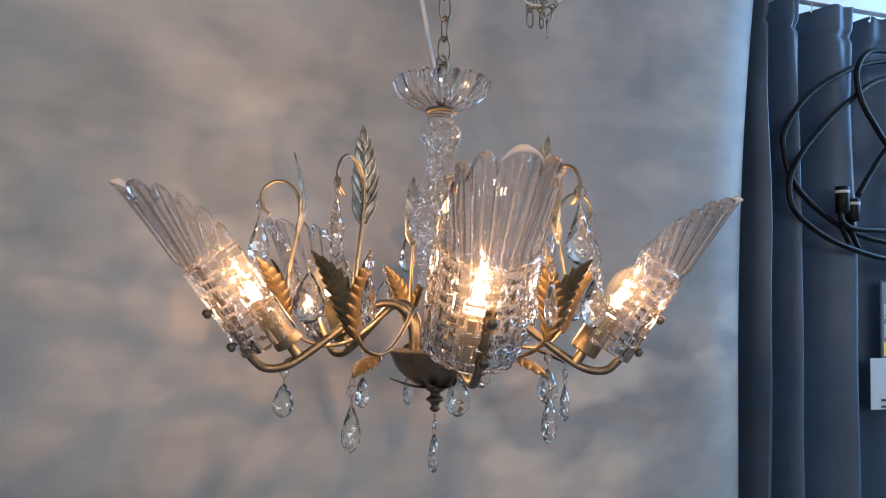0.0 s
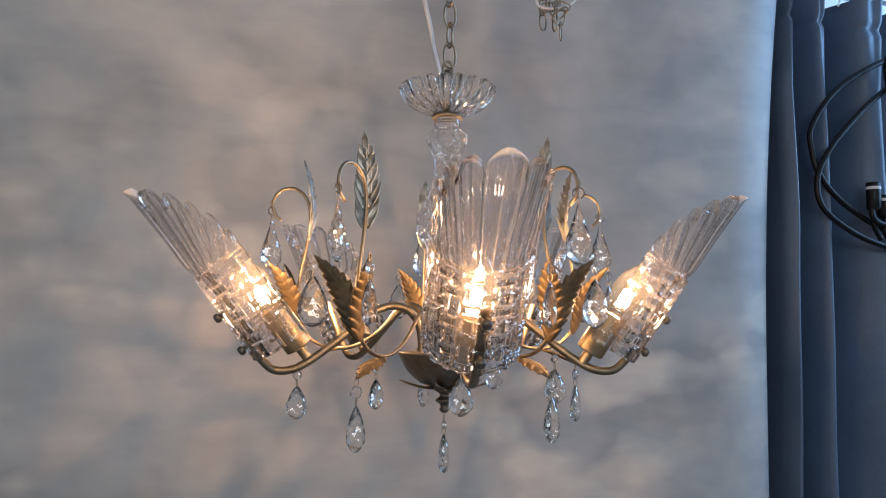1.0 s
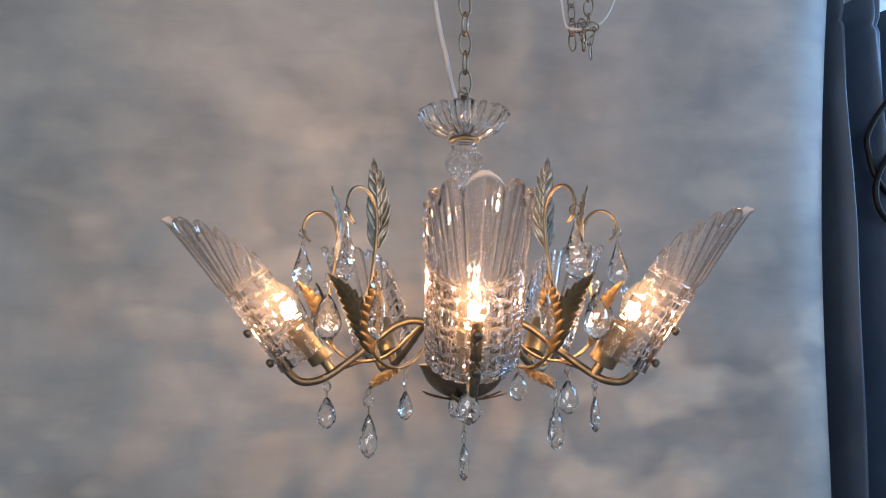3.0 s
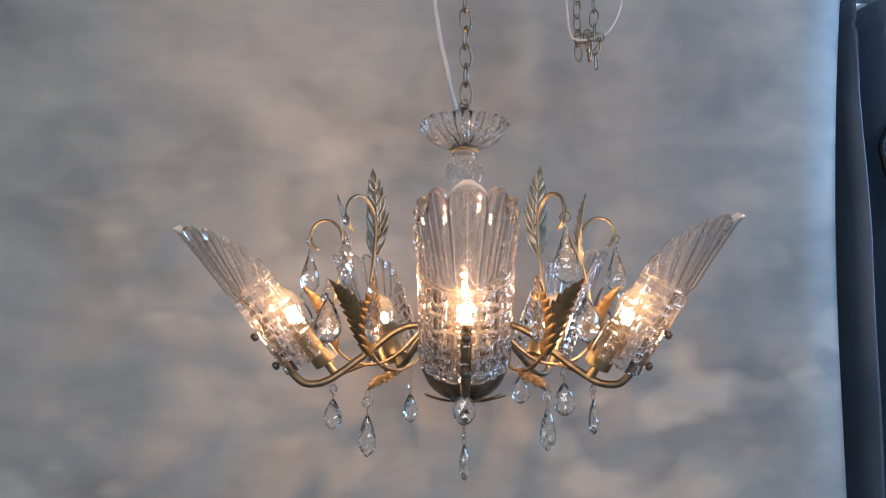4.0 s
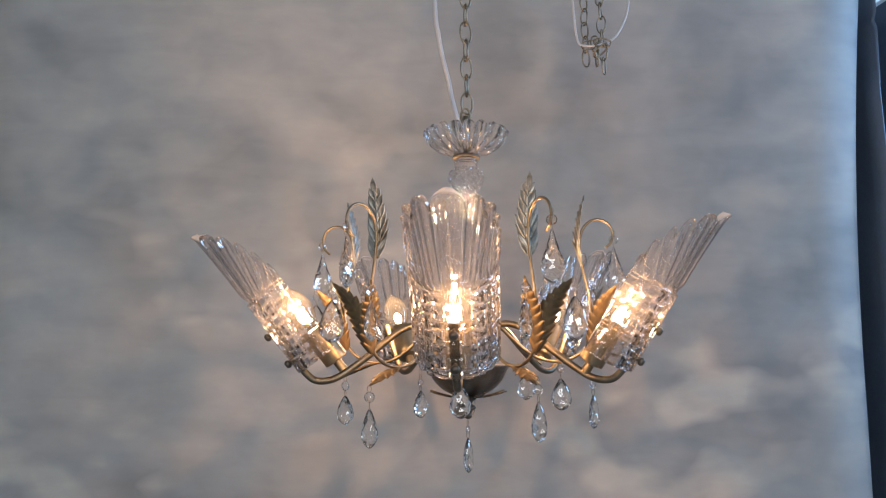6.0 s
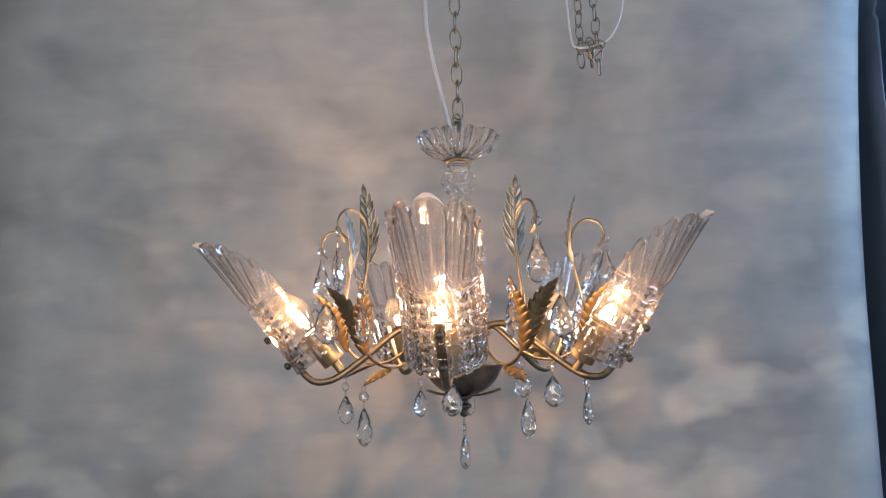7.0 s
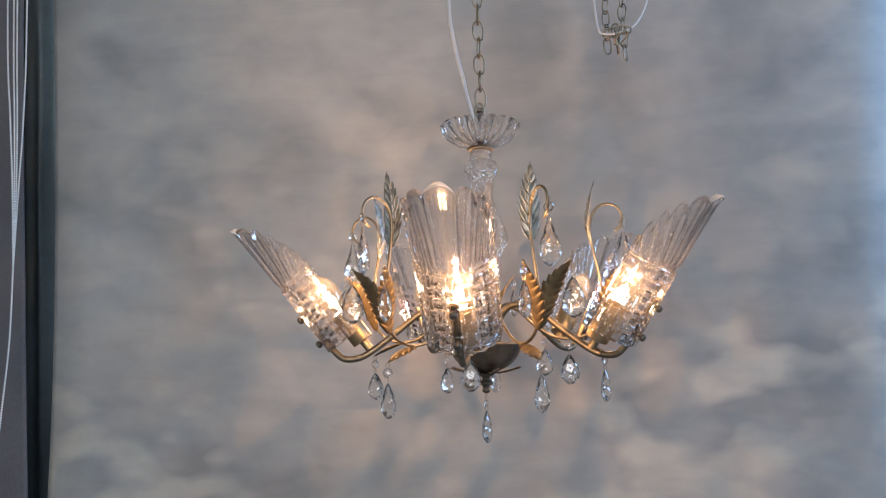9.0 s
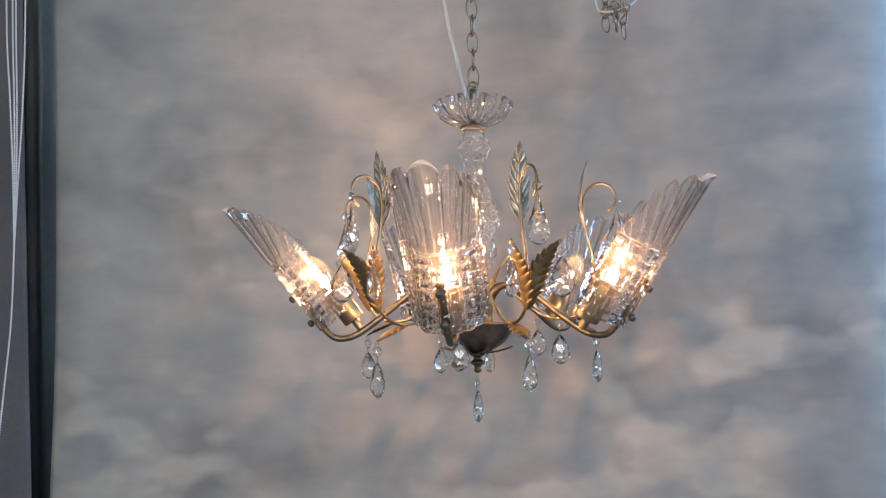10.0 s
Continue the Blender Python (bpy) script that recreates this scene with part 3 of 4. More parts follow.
def leaf_mesh(name, path, width, teeth, normal, curl=0.15, mat=None, depth=0.4, sweep=1.1, vein=0.0002):
    """An embossed leaf with a toothed edge along a path; normal: the way that its face looks; depth: how far the teeth are cut in."""
    bm = bmesh.new()
    steps = 10
    n = teeth * steps
    mid = spline(path if len(path[0]) == 3 else in_plane(path), n)
    last = len(mid) - 1
    r = random.Random(len(path) * 7 + teeth)
    size = [r.uniform(0.9, 1.08) for _ in range(2 * teeth + 2)]
    front, back = [], []
    for i in range(n + 1):
        t = i / n
        k = min(last, round(t * last))
        d = (mid[min(k + 1, last)] - mid[max(k - 1, 0)]).normalized()
        side = Vector(normal).cross(d).normalized()
        up = d.cross(side)
        f_t = (i % steps) / steps
        tooth = (f_t / 0.8) ** 0.8 if f_t < 0.8 else (1 - f_t) / 0.2
        env = 0.5 * width * max(0.02, math.sin(math.pi * min(1.0, (0.08 + 0.92 * t) ** 0.8))) ** 0.85
        f, b = [], []
        for j in range(-6, 7):
            v = j / 6
            a = abs(v)
            lobe_size = size[(i // steps) * 2 + (j > 0)]
            w = env * (1 - depth + depth * tooth * lobe_size) if i < n else 0.0004
            co = mid[k] + side * (v * w) + d * (sweep * w * a ** 1.3 * (1 - 0.75 * t))
            # a raised midrib, veins that sweep up to the teeth, and cupped halves
            relief = 0.0010 * max(0.0, 1 - a * 4.5) + vein * math.sin(2 * math.pi * (t * teeth - 0.30)) * min(1.0, a * 2.2)
            co = co + up * (relief - curl * w * a * a + 0.10 * w * math.sin(math.pi * a))
            f.append(co + up * 0.00025)
            b.append(co - up * 0.00025)
        front.append(f)
        back.append(b)
    grid_solid(bm, front, back)
    return mesh_of(name, bm, mat or LEAF_BRASS)


ALMOND = [(0.015, 0.10), (0.10, 0.32), (0.20, 0.52), (0.31, 0.70), (0.43, 0.85), (0.55, 0.96), (0.66, 1.0), (0.77, 0.93), (0.87, 0.72), (0.94, 0.46), (0.985, 0.2)]


def drop_mesh(name, length, width, thick, prof=None, n=14):
    """A faceted drop that hangs from its top at z = 0."""
    bm = bmesh.new()
    prof = prof or [(0.02, 0.08), (0.09, 0.17), (0.18, 0.28), (0.28, 0.42), (0.38, 0.58), (0.48, 0.74), (0.57, 0.88), (0.65, 0.97), (0.73, 1.0), (0.81, 0.93), (0.88, 0.77), (0.945, 0.50), (0.985, 0.22)]
    rings = []
    r = random.Random(int(length * 1e4))
    for i, (s, w) in enumerate(prof):
        off = (i % 2) * math.pi / n
        ring = []
        for k in range(n):
            a = 2 * math.pi * k / n + off
            edge = abs(math.cos(a)) ** 6
            g = w * (1 + 0.03 * edge * (1 if i % 2 else -1)) * r.uniform(0.992, 1.008)
            flat = 0.5 * thick * min(1.0, w * 1.15)
            ring.append(bm.verts.new((0.5 * width * g * math.cos(a), flat * math.sin(a) * r.uniform(0.88, 1.08), -s * length)))
        rings.append(ring)
    for i in range(len(rings) - 1):
        a, b = rings[i], rings[i + 1]
        for k in range(n):
            j = (k + 1) % n
            if i % 2 == 0:
                bm.faces.new((a[k], b[k], a[j]))
                bm.faces.new((a[j], b[k], b[j]))
            else:
                bm.faces.new((a[k], b[k], b[j]))
                bm.faces.new((a[k], b[j], a[j]))
    t = bm.verts.new((0, 0, 0))
    e = bm.verts.new((0, 0, -length))
    for k in range(n):
        bm.faces.new((t, rings[0][k], rings[0][(k + 1) % n]))
        bm.faces.new((e, rings[-1][(k + 1) % n], rings[-1][k]))
    return mesh_of(name, bm, CRYSTAL, False)


def bead_mesh(d):
    bm = bmesh.new()
    prof = [(0, d / 2), (0.28 * d, 0.42 * d), (0.46 * d, 0.2 * d), (0.5 * d, 0), (0.46 * d, -0.2 * d), (0.28 * d, -0.42 * d), (0, -d / 2)]
    revolve(bm, prof, 10)
    for v in bm.verts:
        v.co.y *= 0.6
    return mesh_of("bead", bm, BEAD_GLASS, False)


def ring_mesh(r, wire, mat, stretch=1.0):
    bm = bmesh.new()
    tube(bm, [Vector((r * math.cos(a), 0, stretch * r * math.sin(a))) for a in (2 * math.pi * k / 18 for k in range(18))], wire, 6, closed=True)
    return mesh_of("pin", bm, mat)


SHADE, ARM, SOCKET, BULB, GLOW, KNOB = shade_mesh(), arm_mesh(), socket_mesh(), bulb_mesh(), filament_mesh(), knob_mesh()
DROP_LARGE = drop_mesh("crystal_drop", 0.057, 0.026, 0.015, None, 10)
DROP_BROAD = drop_mesh("crystal_drop", 0.046, 0.028, 0.014, ALMOND, 12)
DROP_SQUAT = drop_mesh("crystal_drop", 0.037, 0.024, 0.013, ALMOND, 12)
DROP_SMALL = drop_mesh("crystal_drop", 0.042, 0.0180, 0.0115, ALMOND, 10)
BEAD, BEAD_SMALL = bead_mesh(0.0115), bead_mesh(0.009)
PIN = ring_mesh(0.0022, 0.00045, STEEL, 1.6)


def pendant(drop, bead, m, gap=0.004, facing=0.0):
    """A crystal drop on a bead; m: the pose of the point that it hangs from; facing: the heading of its broad side."""
    m = Matrix.Translation(m.translation) @ pose(0, 0, 0, 0, 0, facing)
    size = 0.0115 if bead is BEAD else 0.009
    top = -(0.006 + size + gap + 0.002)
    ob = hang("crystal_drop", drop, chandelier, m @ Matrix.Translation((0, 0, top)), "faceted clear crystal almond drop")
    hang("bead", bead, ob, m @ Matrix.Translation((0, 0, -0.006 - size / 2)))
    hang("pin", PIN, ob, m @ Matrix.Translation((0, 0, -0.003)))
    hang("pin", PIN, ob, m @ Matrix.Translation((0, 0, top + 0.0025)) @ pose(0, 0, 0, 0, 0, 90))
    return ob


rnd = random.Random(11)
for ang, lean in ARMS:
    t = turned(ang)
    arm = hang("arm", ARM, chandelier, t, "curved aged brass tube arm")
    c, s = math.cos(radians(lean)), math.sin(radians(lean))
    seat_m = t @ pose(0.2183 - 0.0405 * c - 0.0360 * s, 0, -0.0330 + 0.0405 * s - 0.0360 * c, 0, lean, 0)
    shade = hang("glass_shade", SHADE, chandelier, seat_m, "clear pressed glass shade, fluted shell above a basket weave")
    for h in (0.0557, 0.0163):
        hang("knob", KNOB, shade, seat_m @ pose(0.0425, 0, h, 0, 90, 0), "dark bronze knob")
    socket = hang("candle_socket", SOCKET, chandelier, seat_m @ Matrix.Translation((0, 0, -0.0145)), "brushed brass candle sleeve")
    bulb = hang("light_bulb", BULB, chandelier, seat_m @ Matrix.Translation((0, 0, 0.030)), "lit clear candle bulb")
    hang("filament", GLOW, bulb, seat_m @ Matrix.Translation((0, 0, 0.030)), "glowing filament")
    lamp = bpy.data.lights.new("bulb_light", "POINT")
    lamp.energy, lamp.color, lamp.shadow_soft_size = BULB_WATTS, BULB_COLOUR, 0.0014
    glow = new("bulb_light", lamp)
    glow.matrix_world = seat_m @ Matrix.Translation((0, 0, 0.0685))
    low = 0.024 if ang == 116.0 else 0.0
    pendant(DROP_SQUAT, BEAD_SMALL, t @ pose(0.121, 0, -0.0515 - low, 0, 0, 0), facing=rnd.uniform(-45, 45) if ang != -96.1 else 0) if ang != -172.2 else None
    if low:
        for k in range(4):
            hang("pin", PIN, arm, t @ pose(0.121, 0, -0.0525 - 0.0062 * k, 0, 0, 90 * k))


def scroll_mesh():
    bm = bmesh.new()
    pts = spline(in_plane([(0.036, -0.012), (0.047, -0.015), (0.060, -0.027), (0.074, -0.040), (0.094, -0.052), (0.117, -0.0555), (0.139, -0.050), (0.154, -0.037), (0.161, -0.019),
                           (0.1615, 0.002), (0.158, 0.028), (0.1525, 0.055), (0.149, 0.080), (0.1495, 0.098), (0.155, 0.112), (0.1655, 0.1205), (0.178, 0.121), (0.188, 0.1145), (0.192, 0.103),
                           (0.189, 0.092), (0.182, 0.0855)]), 6)
    tube(bm, pts, lambda s: 0.0021 - 0.0005 * s, 10)
    return mesh_of("scroll", bm, BRASS)


SCROLL = scroll_mesh()
UPPER_LEAF = feather_mesh("upper_leaf", [(0.1500, 0.064), (0.1465, 0.082), (0.1465, 0.105), (0.150, 0.130), (0.1565, 0.1525)], 0.026, 7, (1, 0, 0), 0.08, LEAF_GREY)


def side_leaf(k, heading, tilt=0.15):
    """A leaf beside the stem, on its side k, with its face turned by heading degrees from the radius."""
    return leaf_mesh("side_leaf", [(0.156, 0.001 * k, -0.040), (0.162, 0.004 * k, -0.020), (0.167, 0.011 * k, 0.002), (0.175, 0.020 * k, 0.021), (0.186, 0.0305 * k, 0.038)], 0.027, 9,
                     (math.cos(radians(heading)), math.sin(radians(heading)), tilt), 0.16, None, 0.30, 0.9)


SIDE_LEAVES = {True: (side_leaf(-1, 30, -0.45), side_leaf(1, 74)), False: (side_leaf(-1, -66), side_leaf(1, -30, -0.45))}
LOWER_LEAF = leaf_mesh("lower_leaf", [(0.112, -0.0555), (0.126, -0.0585), (0.143, -0.0645), (0.160, -0.0735)], 0.026, 5, (0.3, 0, 1), 0.15)

LEAF_TWIST = {-133.3: 18, -65.3: -14}  # how far an upper leaf is bent round its stem

for ang in SCROLL_ANGLES:
    t = turned(ang)
    scroll = hang("scroll", SCROLL, chandelier, t, "slender brass scroll ending in a hook")
    hang("leaf", UPPER_LEAF, scroll, t @ pose(0.150, 0, 0, 0, 0, LEAF_TWIST.get(ang, 0)) @ pose(-0.150, 0, 0), "grey embossed metal leaf")
    for leaf in SIDE_LEAVES[abs(ang) > 90]:
        hang("leaf", leaf, scroll, t, "broad embossed brass leaf")
    hang("leaf", LOWER_LEAF, scroll, t, "small golden brass leaf")
    pendant(DROP_LARGE, BEAD, t @ pose(0.1925, 0, 0.1075, 0, 0, 0), 0.001, 80 if ang == -133.3 else rnd.uniform(-25, 30))
    for k in (-1, 1):
        broad = (k < 0) == (ang < -90)
        pendant(DROP_BROAD if broad else DROP_SMALL, BEAD_SMALL if broad else BEAD, t @ pose(0.1862, 0.0305 * k, 0.0378, 0, 0, 0), 0.002, rnd.uniform(-30, 35) if broad else rnd.uniform(30, 60))
    low = t @ pose(0.1600, 0, -0.0665 if ang == -65.3 else -0.0735, 0, 0, 0)
    pendant(DROP_SQUAT if ang == 160.0 else DROP_SMALL, BEAD, low, facing=50 if ang == 3.0 else rnd.uniform(-35, 35))


def centre_parts():
    bm = bmesh.new()
    revolve(bm, smooth_profile([(0.0, -0.056), (0.030, -0.056), (0.049, -0.0565), (0.051, -0.0585), (0.0495, -0.061), (0.047, -0.066), (0.041, -0.077), (0.030, -0.087), (0.016, -0.0935), (0.0, -0.095)], 4), 48)
    hang("bowl", mesh_of("bowl", bm, BRONZE), chandelier, COLUMN, "dark bronze bowl")
    bm = bmesh.new()
    revolve(bm, smooth_profile([(0.0, -0.092), (0.0085, -0.0955), (0.010, -0.0985), (0.006, -0.101), (0.0052, -0.104), (0.009, -0.107), (0.0095, -0.1095), (0.0055, -0.1125), (0.0042, -0.1155), (0.0056, -0.1185), (0.003, -0.1215), (0, -0.1225)], 4), 24)
    hang("finial", mesh_of("finial", bm, BRONZE), chandelier, COLUMN, "turned bronze finial")
    petal = leaf_mesh("petal", [(0.004, -0.0955), (0.020, -0.0955), (0.036, -0.0925), (0.050, -0.0885)], 0.012, 5, (0, 0, 1), 0.05, BRONZE)
    for k in range(8):
        hang("petal", petal, chandelier, COLUMN @ pose(0, 0, 0, 0, 0, 20 + 45 * k), "thin bronze petal")
    bm = bmesh.new()
    tube(bm, [Vector((0, 0, -0.06)), Vector((0, 0, 0.0)), Vector((0, 0, 0.004))], 0.0062, 16)
    revolve(bm, [(0.0062, -0.001), (0.0085, 0.001), (0.0085, 0.005), (0.0062, 0.007)], 20)
    hang("centre_rod", mesh_of("centre_rod", bm, BRASS_PALE), chandelier, COLUMN, "brass centre tube")

    outer = smooth_profile([(0.0105, 0.0075), (0.0195, 0.014), (0.0215, 0.020), (0.0195, 0.027), (0.0212, 0.034), (0.0225, 0.045), (0.0212, 0.054), (0.0235, 0.060), (0.030, 0.070), (0.0330, 0.080), (0.0318, 0.089), (0.0275, 0.100),
                            (0.0212, 0.1145), (0.0155, 0.130), (0.0138, 0.1435), (0.0146, 0.160), (0.0190, 0.169), (0.0222, 0.178), (0.0200, 0.186), (0.0142, 0.192), (0.0150, 0.199), (0.0120, 0.203)], 9)

    # pyramids in staggered rows, each with four plain faces
    bm = bmesh.new()
    zs, rs = [z for r, z in outer], [r for r, z in outer]
    rings = []
    for i in range(64):
        z = 0.0075 + 0.1955 * i / 63
        r = float(np.interp(z, zs, rs))
        rings.append([bm.verts.new((g * math.cos(a), g * math.sin(a), z)) for g, a in
                      ((r + (0.0017 if r > 0.0115 and z < 0.188 else 0.0) * ((k + i) % 2 - 0.5), 2 * math.pi * k / 44) for k in range(44))])
    for i, (lo, hi) in enumerate(zip(rings, rings[1:])):
        for k in range(44):
            j = (k + 1) % 44
            if (k + i) % 2:
                bm.faces.new((lo[k], lo[j], hi[j]))
                bm.faces.new((lo[k], hi[j], hi[k]))
            else:
                bm.faces.new((lo[k], lo[j], hi[k]))
                bm.faces.new((lo[j], hi[j], hi[k]))
    bm.faces.new(rings[0][::-1])
    bm.faces.new(rings[-1])
    hang("glass_column", mesh_of("glass_column", bm, COLUMN_GLASS, False), chandelier, COLUMN, "clear moulded glass baluster with diamond relief")
    bm = bmesh.new()
    revolve(bm, [(0.004, 0.2025), (0.0165, 0.2025), (0.0178, 0.2035), (0.0178, 0.2062), (0.0165, 0.2072), (0.004, 0.2072)], 32)
    hang("collar", mesh_of("collar", bm, BRONZE), chandelier, COLUMN, "thin dark brass collar")
    prof = smooth_profile([(0.006, 0.2075), (0.016, 0.2080), (0.028, 0.2115), (0.039, 0.2175), (0.047, 0.2255), (0.0510, 0.2345)], 3)
    back = [(r - 0.0042, z + 0.0046) for r, z in prof[::-1]]

    inside = set(back)

    def flutes(r, z, a):
        q = (a * 18 / (2 * math.pi)) % 1.0 * 2 - 1
        k = math.sqrt(max(0.0, 1 - q * q))
        g = max(0.0, min(1.0, (r - 0.014) / 0.03))
        if (r, z) in inside:
            k_in = 0.6 + 0.25 * (k - 0.6) + 0.12 * math.cos(math.pi * 3 * q)
            return r + 0.0110 * g * (k_in - 0.6), z + 0.0085 * max(0, (r - 0.032) / 0.0165) * (k - 0.7)
        return r + 0.0110 * g * (k - 0.6), z + 0.0085 * max(0, (r - 0.036) / 0.0165) * (k - 0.7)

    bm = bmesh.new()
    revolve(bm, prof + back, 144, flutes, closed=True)
    hang("glass_saucer", mesh_of("glass_saucer", bm, SAUCER_GLASS, False), chandelier, COLUMN, "fluted clear glass saucer with scalloped rim")
    bm = bmesh.new()
    tube(bm, [Vector((0, 0, 0.207)), Vector((0, 0, 0.24)), Vector((0, 0, 0.259))], 0.0040, 12)
    pts = [Vector((0.006 * math.cos(a), 0, 0.259 + 0.0105 * math.sin(a))) for a in (2 * math.pi * k / 20 for k in range(20))]
    tube(bm, pts, 0.0016, 8, closed=True)
    hang("hanging_loop", mesh_of("hanging_loop", bm, STEEL), chandelier, COLUMN, "grey metal hanging loop")
    pendant(DROP_SMALL, BEAD_SMALL, Matrix.Translation((0.003, 0.001, EYE)) @ pose(0.0, 0, -0.1255, 0, 0, 0), 0.003, 60)


centre_parts()


def link_mesh(w, h, wire):
    bm = bmesh.new()
    pts = []
    for k in range(28):
        a = 2 * math.pi * k / 28
        c, s = math.cos(a), math.sin(a)
        pts.append(Vector((0.5 * w * math.copysign(abs(c) ** 0.85, c), 0, 0.5 * h * math.copysign(abs(s) ** 0.95, s))))
    tube(bm, pts, wire, 8, closed=True)
    return mesh_of("link", bm, STEEL)


LINK = link_mesh(0.0145, 0.0285, 0.00135)


def chain(label, x, y, z0, z1, start_turn=0.0, lean=0.0):
    ob = tagged(empty("chain", Matrix.Translation((x, y, z0))), label, "chain")
    z, k = z0 + 0.0125, 0
    r = random.Random(7)
    while z < z1:
        hang("link", LINK, ob, pose(x + lean * (z - z0), y, z, 0, r.uniform(-3, 3), start_turn + 90 * (k % 2) + r.uniform(-8, 8)))
        z += 0.0237
        k += 1
    return ob


chain("oval-linked nickel chain that carries the chandelier", 0.0095, 0.014, EYE + 0.2620, 2.70, 15.0)


def flex(name, label, pts, radius, mat, segs=8, n=10):
    bm = bmesh.new()
    tube(bm, spline(pts, n), radius, segs)
    return tagged(hang(name, mesh_of(name, bm, mat)), label, "cable")


flex("lamp_cord", "pale plastic flex running up beside the chain",
     [(0.012, 0.012, EYE + 0.215), (0.004, 0.012, EYE + 0.235), (-0.003, 0.012, EYE + 0.254), (-0.010, 0.012, EYE + 0.282), (-0.014, 0.012, EYE + 0.305), (-0.021, 0.012, EYE + 0.335), (-0.026, 0.012, EYE + 0.365), (-0.030, 0.012, EYE + 0.41), (-0.030, 0.012, EYE + 0.6), (-0.01, 0.012, 2.70)], 0.0027, CLEAR_FLEX)

# the spare chain looped up beside it
chain("spare nickel chain hanging gathered from the ceiling", 0.228, 0.275, EYE + 0.417, 2.70, 30.0, -0.01)
chain("spare nickel chain hanging gathered from the ceiling", 0.258, 0.275, EYE + 0.404, 2.70, 60.0, -0.03)
chain("short loose end of spare chain", 0.246, 0.268, EYE + 0.415, EYE + 0.47, 100.0, -0.1)
bundle = chain("short loose links gathered across the spare chain", 0.240, 0.262, EYE + 0.425, EYE + 0.44, 60.0, 0.3)
for k, (x, z, tilt) in enumerate(((0.232, 0.4475, 80), (0.252, 0.4505, 100), (0.248, 0.436, 20))):
    hang("link", LINK, bundle, pose(x, 0.262 - 0.003 * k, EYE + z, 25 * k, tilt, 20 * k))
flex("cable_tie", "pale flex looped round the gathered chain",
     [(0.200, 0.272, 2.70), (0.202, 0.272, EYE + 0.90), (0.204, 0.272, EYE + 0.70), (0.205, 0.272, EYE + 0.60), (0.208, 0.266, EYE + 0.50), (0.212, 0.262, EYE + 0.455), (0.222, 0.262, EYE + 0.446), (0.250, 0.262, EYE + 0.448), (0.275, 0.264, EYE + 0.462), (0.294, 0.268, EYE + 0.495), (0.302, 0.27, EYE + 0.53), (0.305, 0.27, EYE + 0.58), (0.304, 0.27, EYE + 0.70), (0.300, 0.27, EYE + 0.90), (0.294, 0.27, 2.70)], 0.0019, CLEAR_FLEX)

# ---- beside the backdrop ----


def cable_coil():
    strands = [
        [(1.55, 0.535, 0.45), (1.40, 0.535, 0.565), (1.217, 0.535, 0.551), (1.107, 0.535, 0.517), (0.998, 0.535, 0.449), (0.938, 0.537, 0.369), (0.935, 0.535, 0.321), (0.946, 0.532, 0.276), (0.975, 0.531, 0.236), (1.024, 0.53, 0.198), (1.100, 0.53, 0.160), (1.209, 0.53, 0.139), (1.38, 0.53, 0.12), (1.54, 0.53, 0.25)],
        [(1.54, 0.525, 0.30), (1.44, 0.525, 0.52), (1.205, 0.522, 0.505), (1.096, 0.52, 0.444), (1.003, 0.52, 0.361), (0.956, 0.523, 0.300), (0.938, 0.525, 0.250), (0.952, 0.525, 0.196), (1.016, 0.52, 0.149), (1.091, 0.516, 0.121), (1.197, 0.516, 0.101), (1.36, 0.52, 0.09), (1.5, 0.525, 0.2)],
        [(1.42, 0.51, 0.50), (1.30, 0.51, 0.57), (1.195, 0.508, 0.563), (1.134, 0.508, 0.552), (1.105, 0.508, 0.505), (1.117, 0.508, 0.443), (1.155, 0.508, 0.39), (1.191, 0.508, 0.349), (1.27, 0.508, 0.28), (1.40, 0.51, 0.22)],
        [(1.30, 0.512, 0.45), (1.191, 0.514, 0.343), (1.154, 0.515, 0.297), (1.110, 0.515, 0.236)],
        [(1.064, 0.515, 0.200), (1.068, 0.515, 0.178), (1.097, 0.513, 0.164), (1.188, 0.512, 0.164), (1.32, 0.512, 0.17)],
    ]
    bm = bmesh.new()
    for line in strands:
        tube(bm, spline([(x, y, EYE + z) for x, y, z in line], 9), 0.0062, 10)
    coil = tagged(hang("cable_coil", mesh_of("cable_coil", bm, RUBBER)), "coiled black rubber cable hanging before the curtain", "cable")
    bm = bmesh.new()
    for x, z, h in ((1.072, 0.194, 0.060), (1.100, 0.180, 0.048)):
        revolve_at(bm, x, 0.518, EYE + z, [(0, 0), (0.010, 0), (0.0145, 0.006), (0.0145, h - 0.003), (0.0135, h), (0, h)])
        tube(bm, spline([(x, 0.52, EYE + z + 0.002), (x + 0.002, 0.52, EYE + z - 0.03), (x + 0.02, 0.522, EYE + z - 0.06)], 6), 0.0055, 8)
    hang("plug", mesh_of("plug", bm, RUBBER), coil, None, "black rubber plug")
    bm = bmesh.new()
    for x, z in ((1.072, 0.239), (1.100, 0.215)):
        revolve_at(bm, x, 0.518, EYE + z, [(0.0147, 0), (0.0149, 0.0005), (0.0149, 0.0055), (0.0147, 0.006)])
    hang("band", mesh_of("band", bm, PAPER), coil, None, "white label band")


def revolve_at(bm, x, y, z, prof):
    before = set(bm.verts)
    revolve(bm, prof, 24)
    for v in bm.verts:
        if v not in before:
            v.co += Vector((x, y, z))


cable_coil()


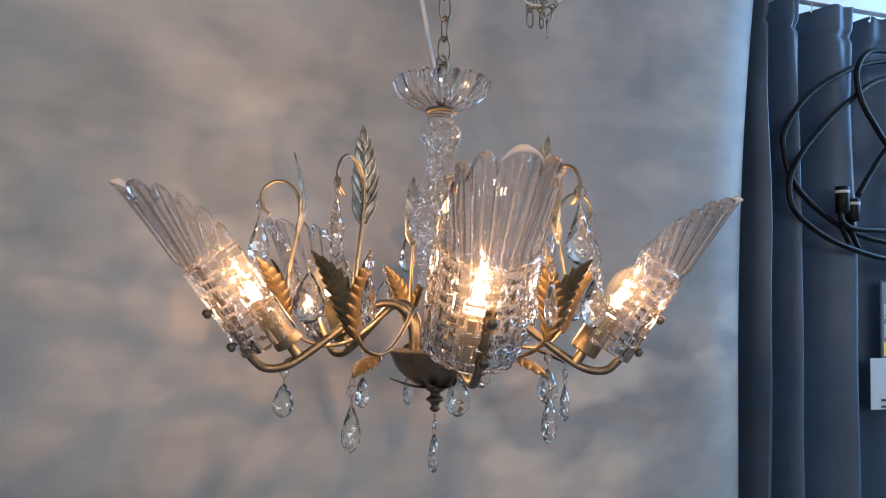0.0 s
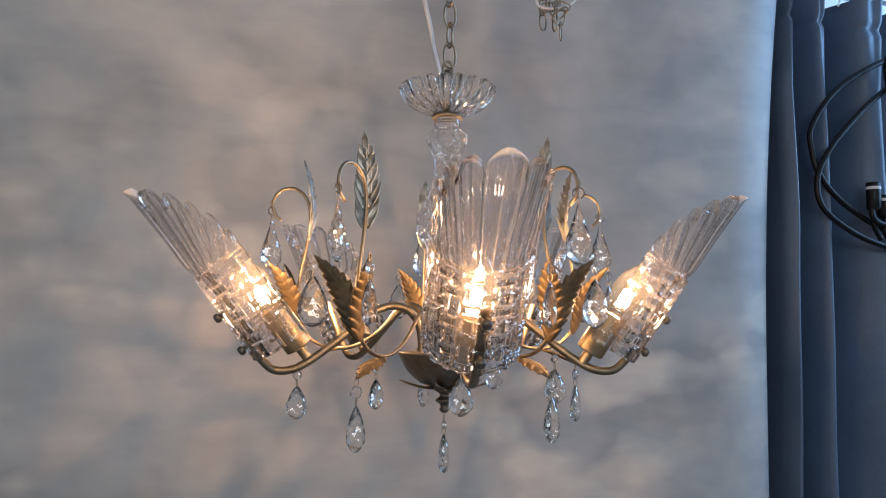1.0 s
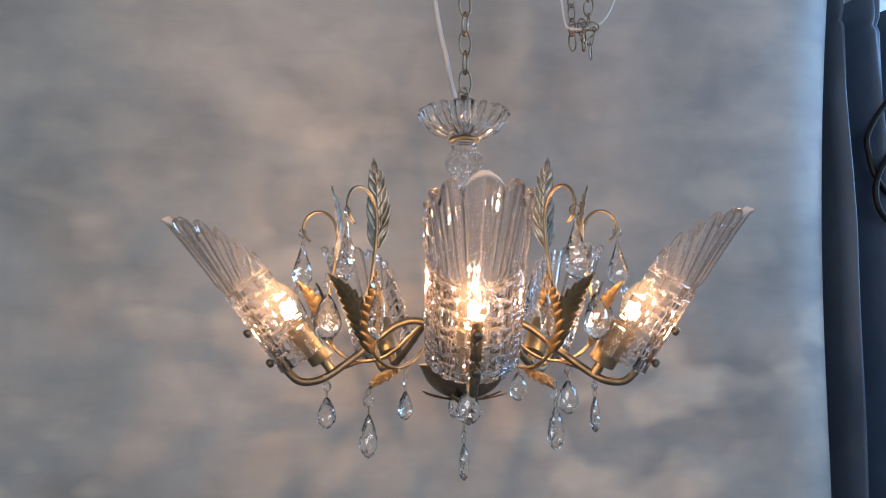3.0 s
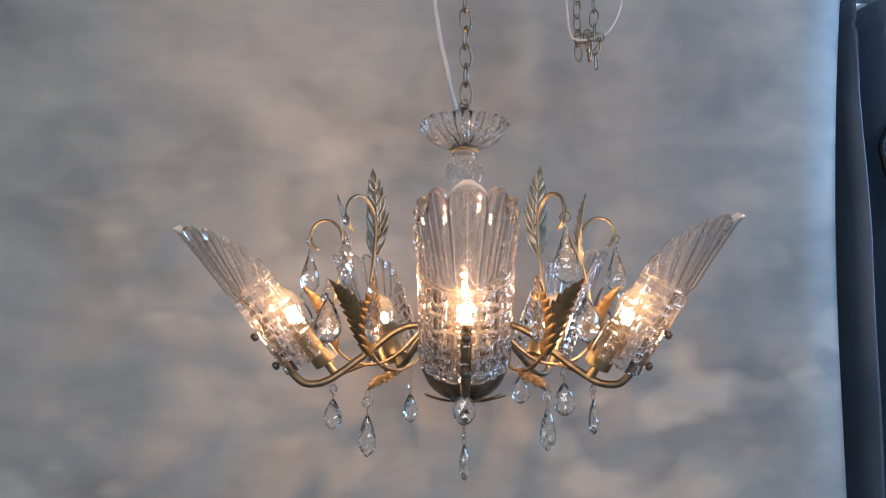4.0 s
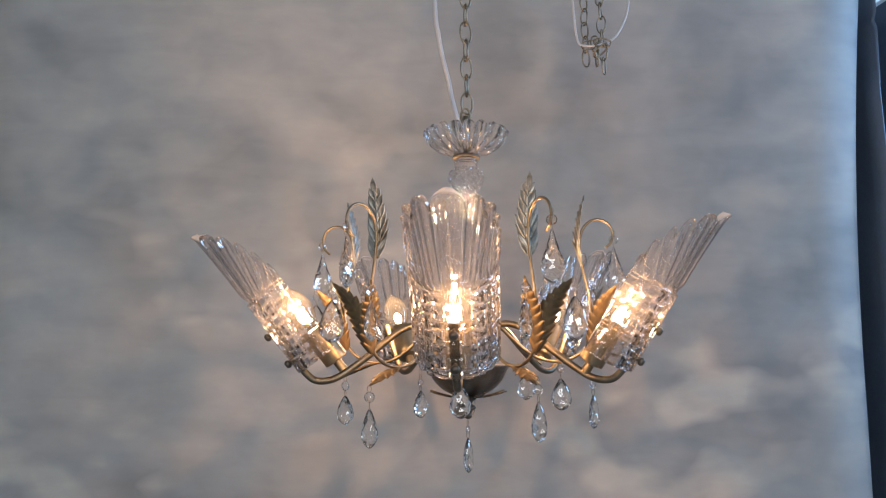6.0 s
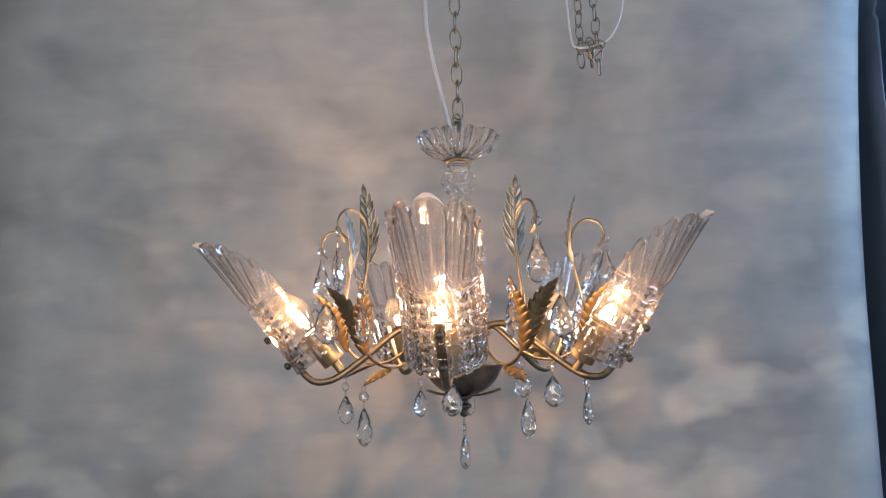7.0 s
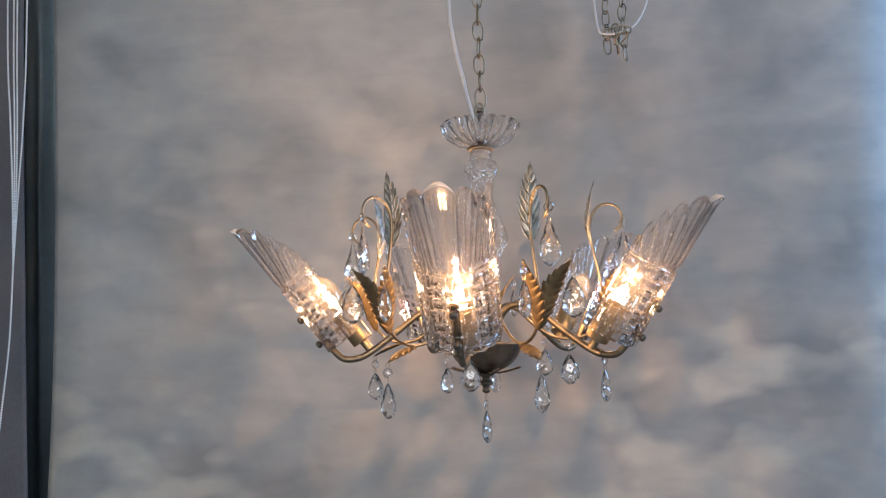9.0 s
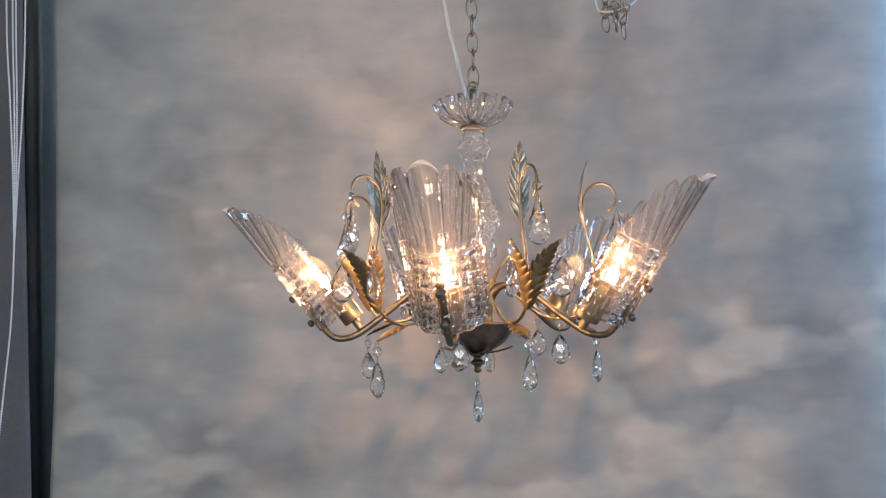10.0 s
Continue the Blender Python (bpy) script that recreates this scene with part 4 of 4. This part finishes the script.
def cards():
    bm = bmesh.new()
    box(bm, (1.234, 0.575, EYE - 0.122), (1.44, 0.579, EYE + 0.056), 0.001)
    card = tagged(hang("price_card", mesh_of("price_card", bm, DARK_CARD, False)), "dark grey printed card pinned to the curtain", "card")
    for x0, z0, x1, z1, mat, nm in ((1.238, -0.118, 1.436, 0.052, GREY_CARD, "grey_field"), (1.243, -0.030, 1.32, 0.004, PAPER, "white_field"), (1.243, -0.072, 1.32, -0.042, PAPER, "white_field"),
                                    (1.241, -0.114, 1.38, -0.083, YELLOW_CARD, "yellow_field")):
        bm = bmesh.new()
        front = 0.5742 if nm == "grey_field" else 0.5734
        box(bm, (x0, front, EYE + z0), (x1, 0.5752, EYE + z1))
        hang(nm, mesh_of(nm, bm, mat, False), card)
    for z in (-0.014, -0.024, -0.054, -0.064):
        bm = bmesh.new()
        box(bm, (1.247, 0.5726, EYE + z), (1.30, 0.5736, EYE + z + 0.004))
        hang("bar", mesh_of("bar", bm, INK, False), card)
    bm = bmesh.new()
    box(bm, (1.193, 0.565, EYE - 0.232), (1.345, 0.567, EYE - 0.118), 0.0005)
    sheet = tagged(hang("paper_sheet", mesh_of("paper_sheet", bm, PAPER, False)), "white paper sheet pinned to the curtain", "paper")
    for x0, x1, z in ((1.222, 1.236, -0.214), (1.240, 1.30, -0.222), (1.222, 1.27, -0.228)):
        bm = bmesh.new()
        box(bm, (x0, 0.5638, EYE + z), (x1, 0.5652, EYE + z + 0.005))
        hang("bar", mesh_of("bar", bm, INK, False), sheet)


cards()


def blind_cord(label, pts):
    raw = spline(pts, 40)
    line, left = [raw[0]], 0.0011
    for a, c in zip(raw, raw[1:]):
        d, gone = (c - a).length, 0.0
        while gone + left <= d:
            gone += left
            line.append(a.lerp(c, gone / d))
            left = 0.0011
        left -= d - gone
    bm = bmesh.new()
    tube(bm, line, lambda s: 0.0016 + 0.0007 * math.sin(s * (len(line) - 1) * 1.35), 5)
    return tagged(hang("blind_cord", mesh_of("blind_cord", bm, CORD_WHITE)), label, "cord", "cords beside the backdrop")


for k, (xt, xm, low) in enumerate(((-0.945, -0.929, None), (-0.932, -0.927, None), (-0.925, -0.925, 1), (-0.905, -0.922, None))):
    pts = [(xt - 0.004, 0.44, 2.705), (xt, 0.44, EYE + 0.60), ((xt + xm) / 2 + 0.001, 0.44 + 0.002 * k, EYE + 0.40), (xm, 0.44 + 0.003 * k, EYE + 0.26), (-0.926, 0.442, EYE + 0.10)]
    if low:
        pts += [(-0.930, 0.44, EYE - 0.05), (-0.944, 0.44, EYE - 0.19), (-0.958, 0.44, EYE - 0.34), (-0.97, 0.44, EYE - 0.6)]
    cord = blind_cord("twisted white cord hanging beside the backdrop", pts)
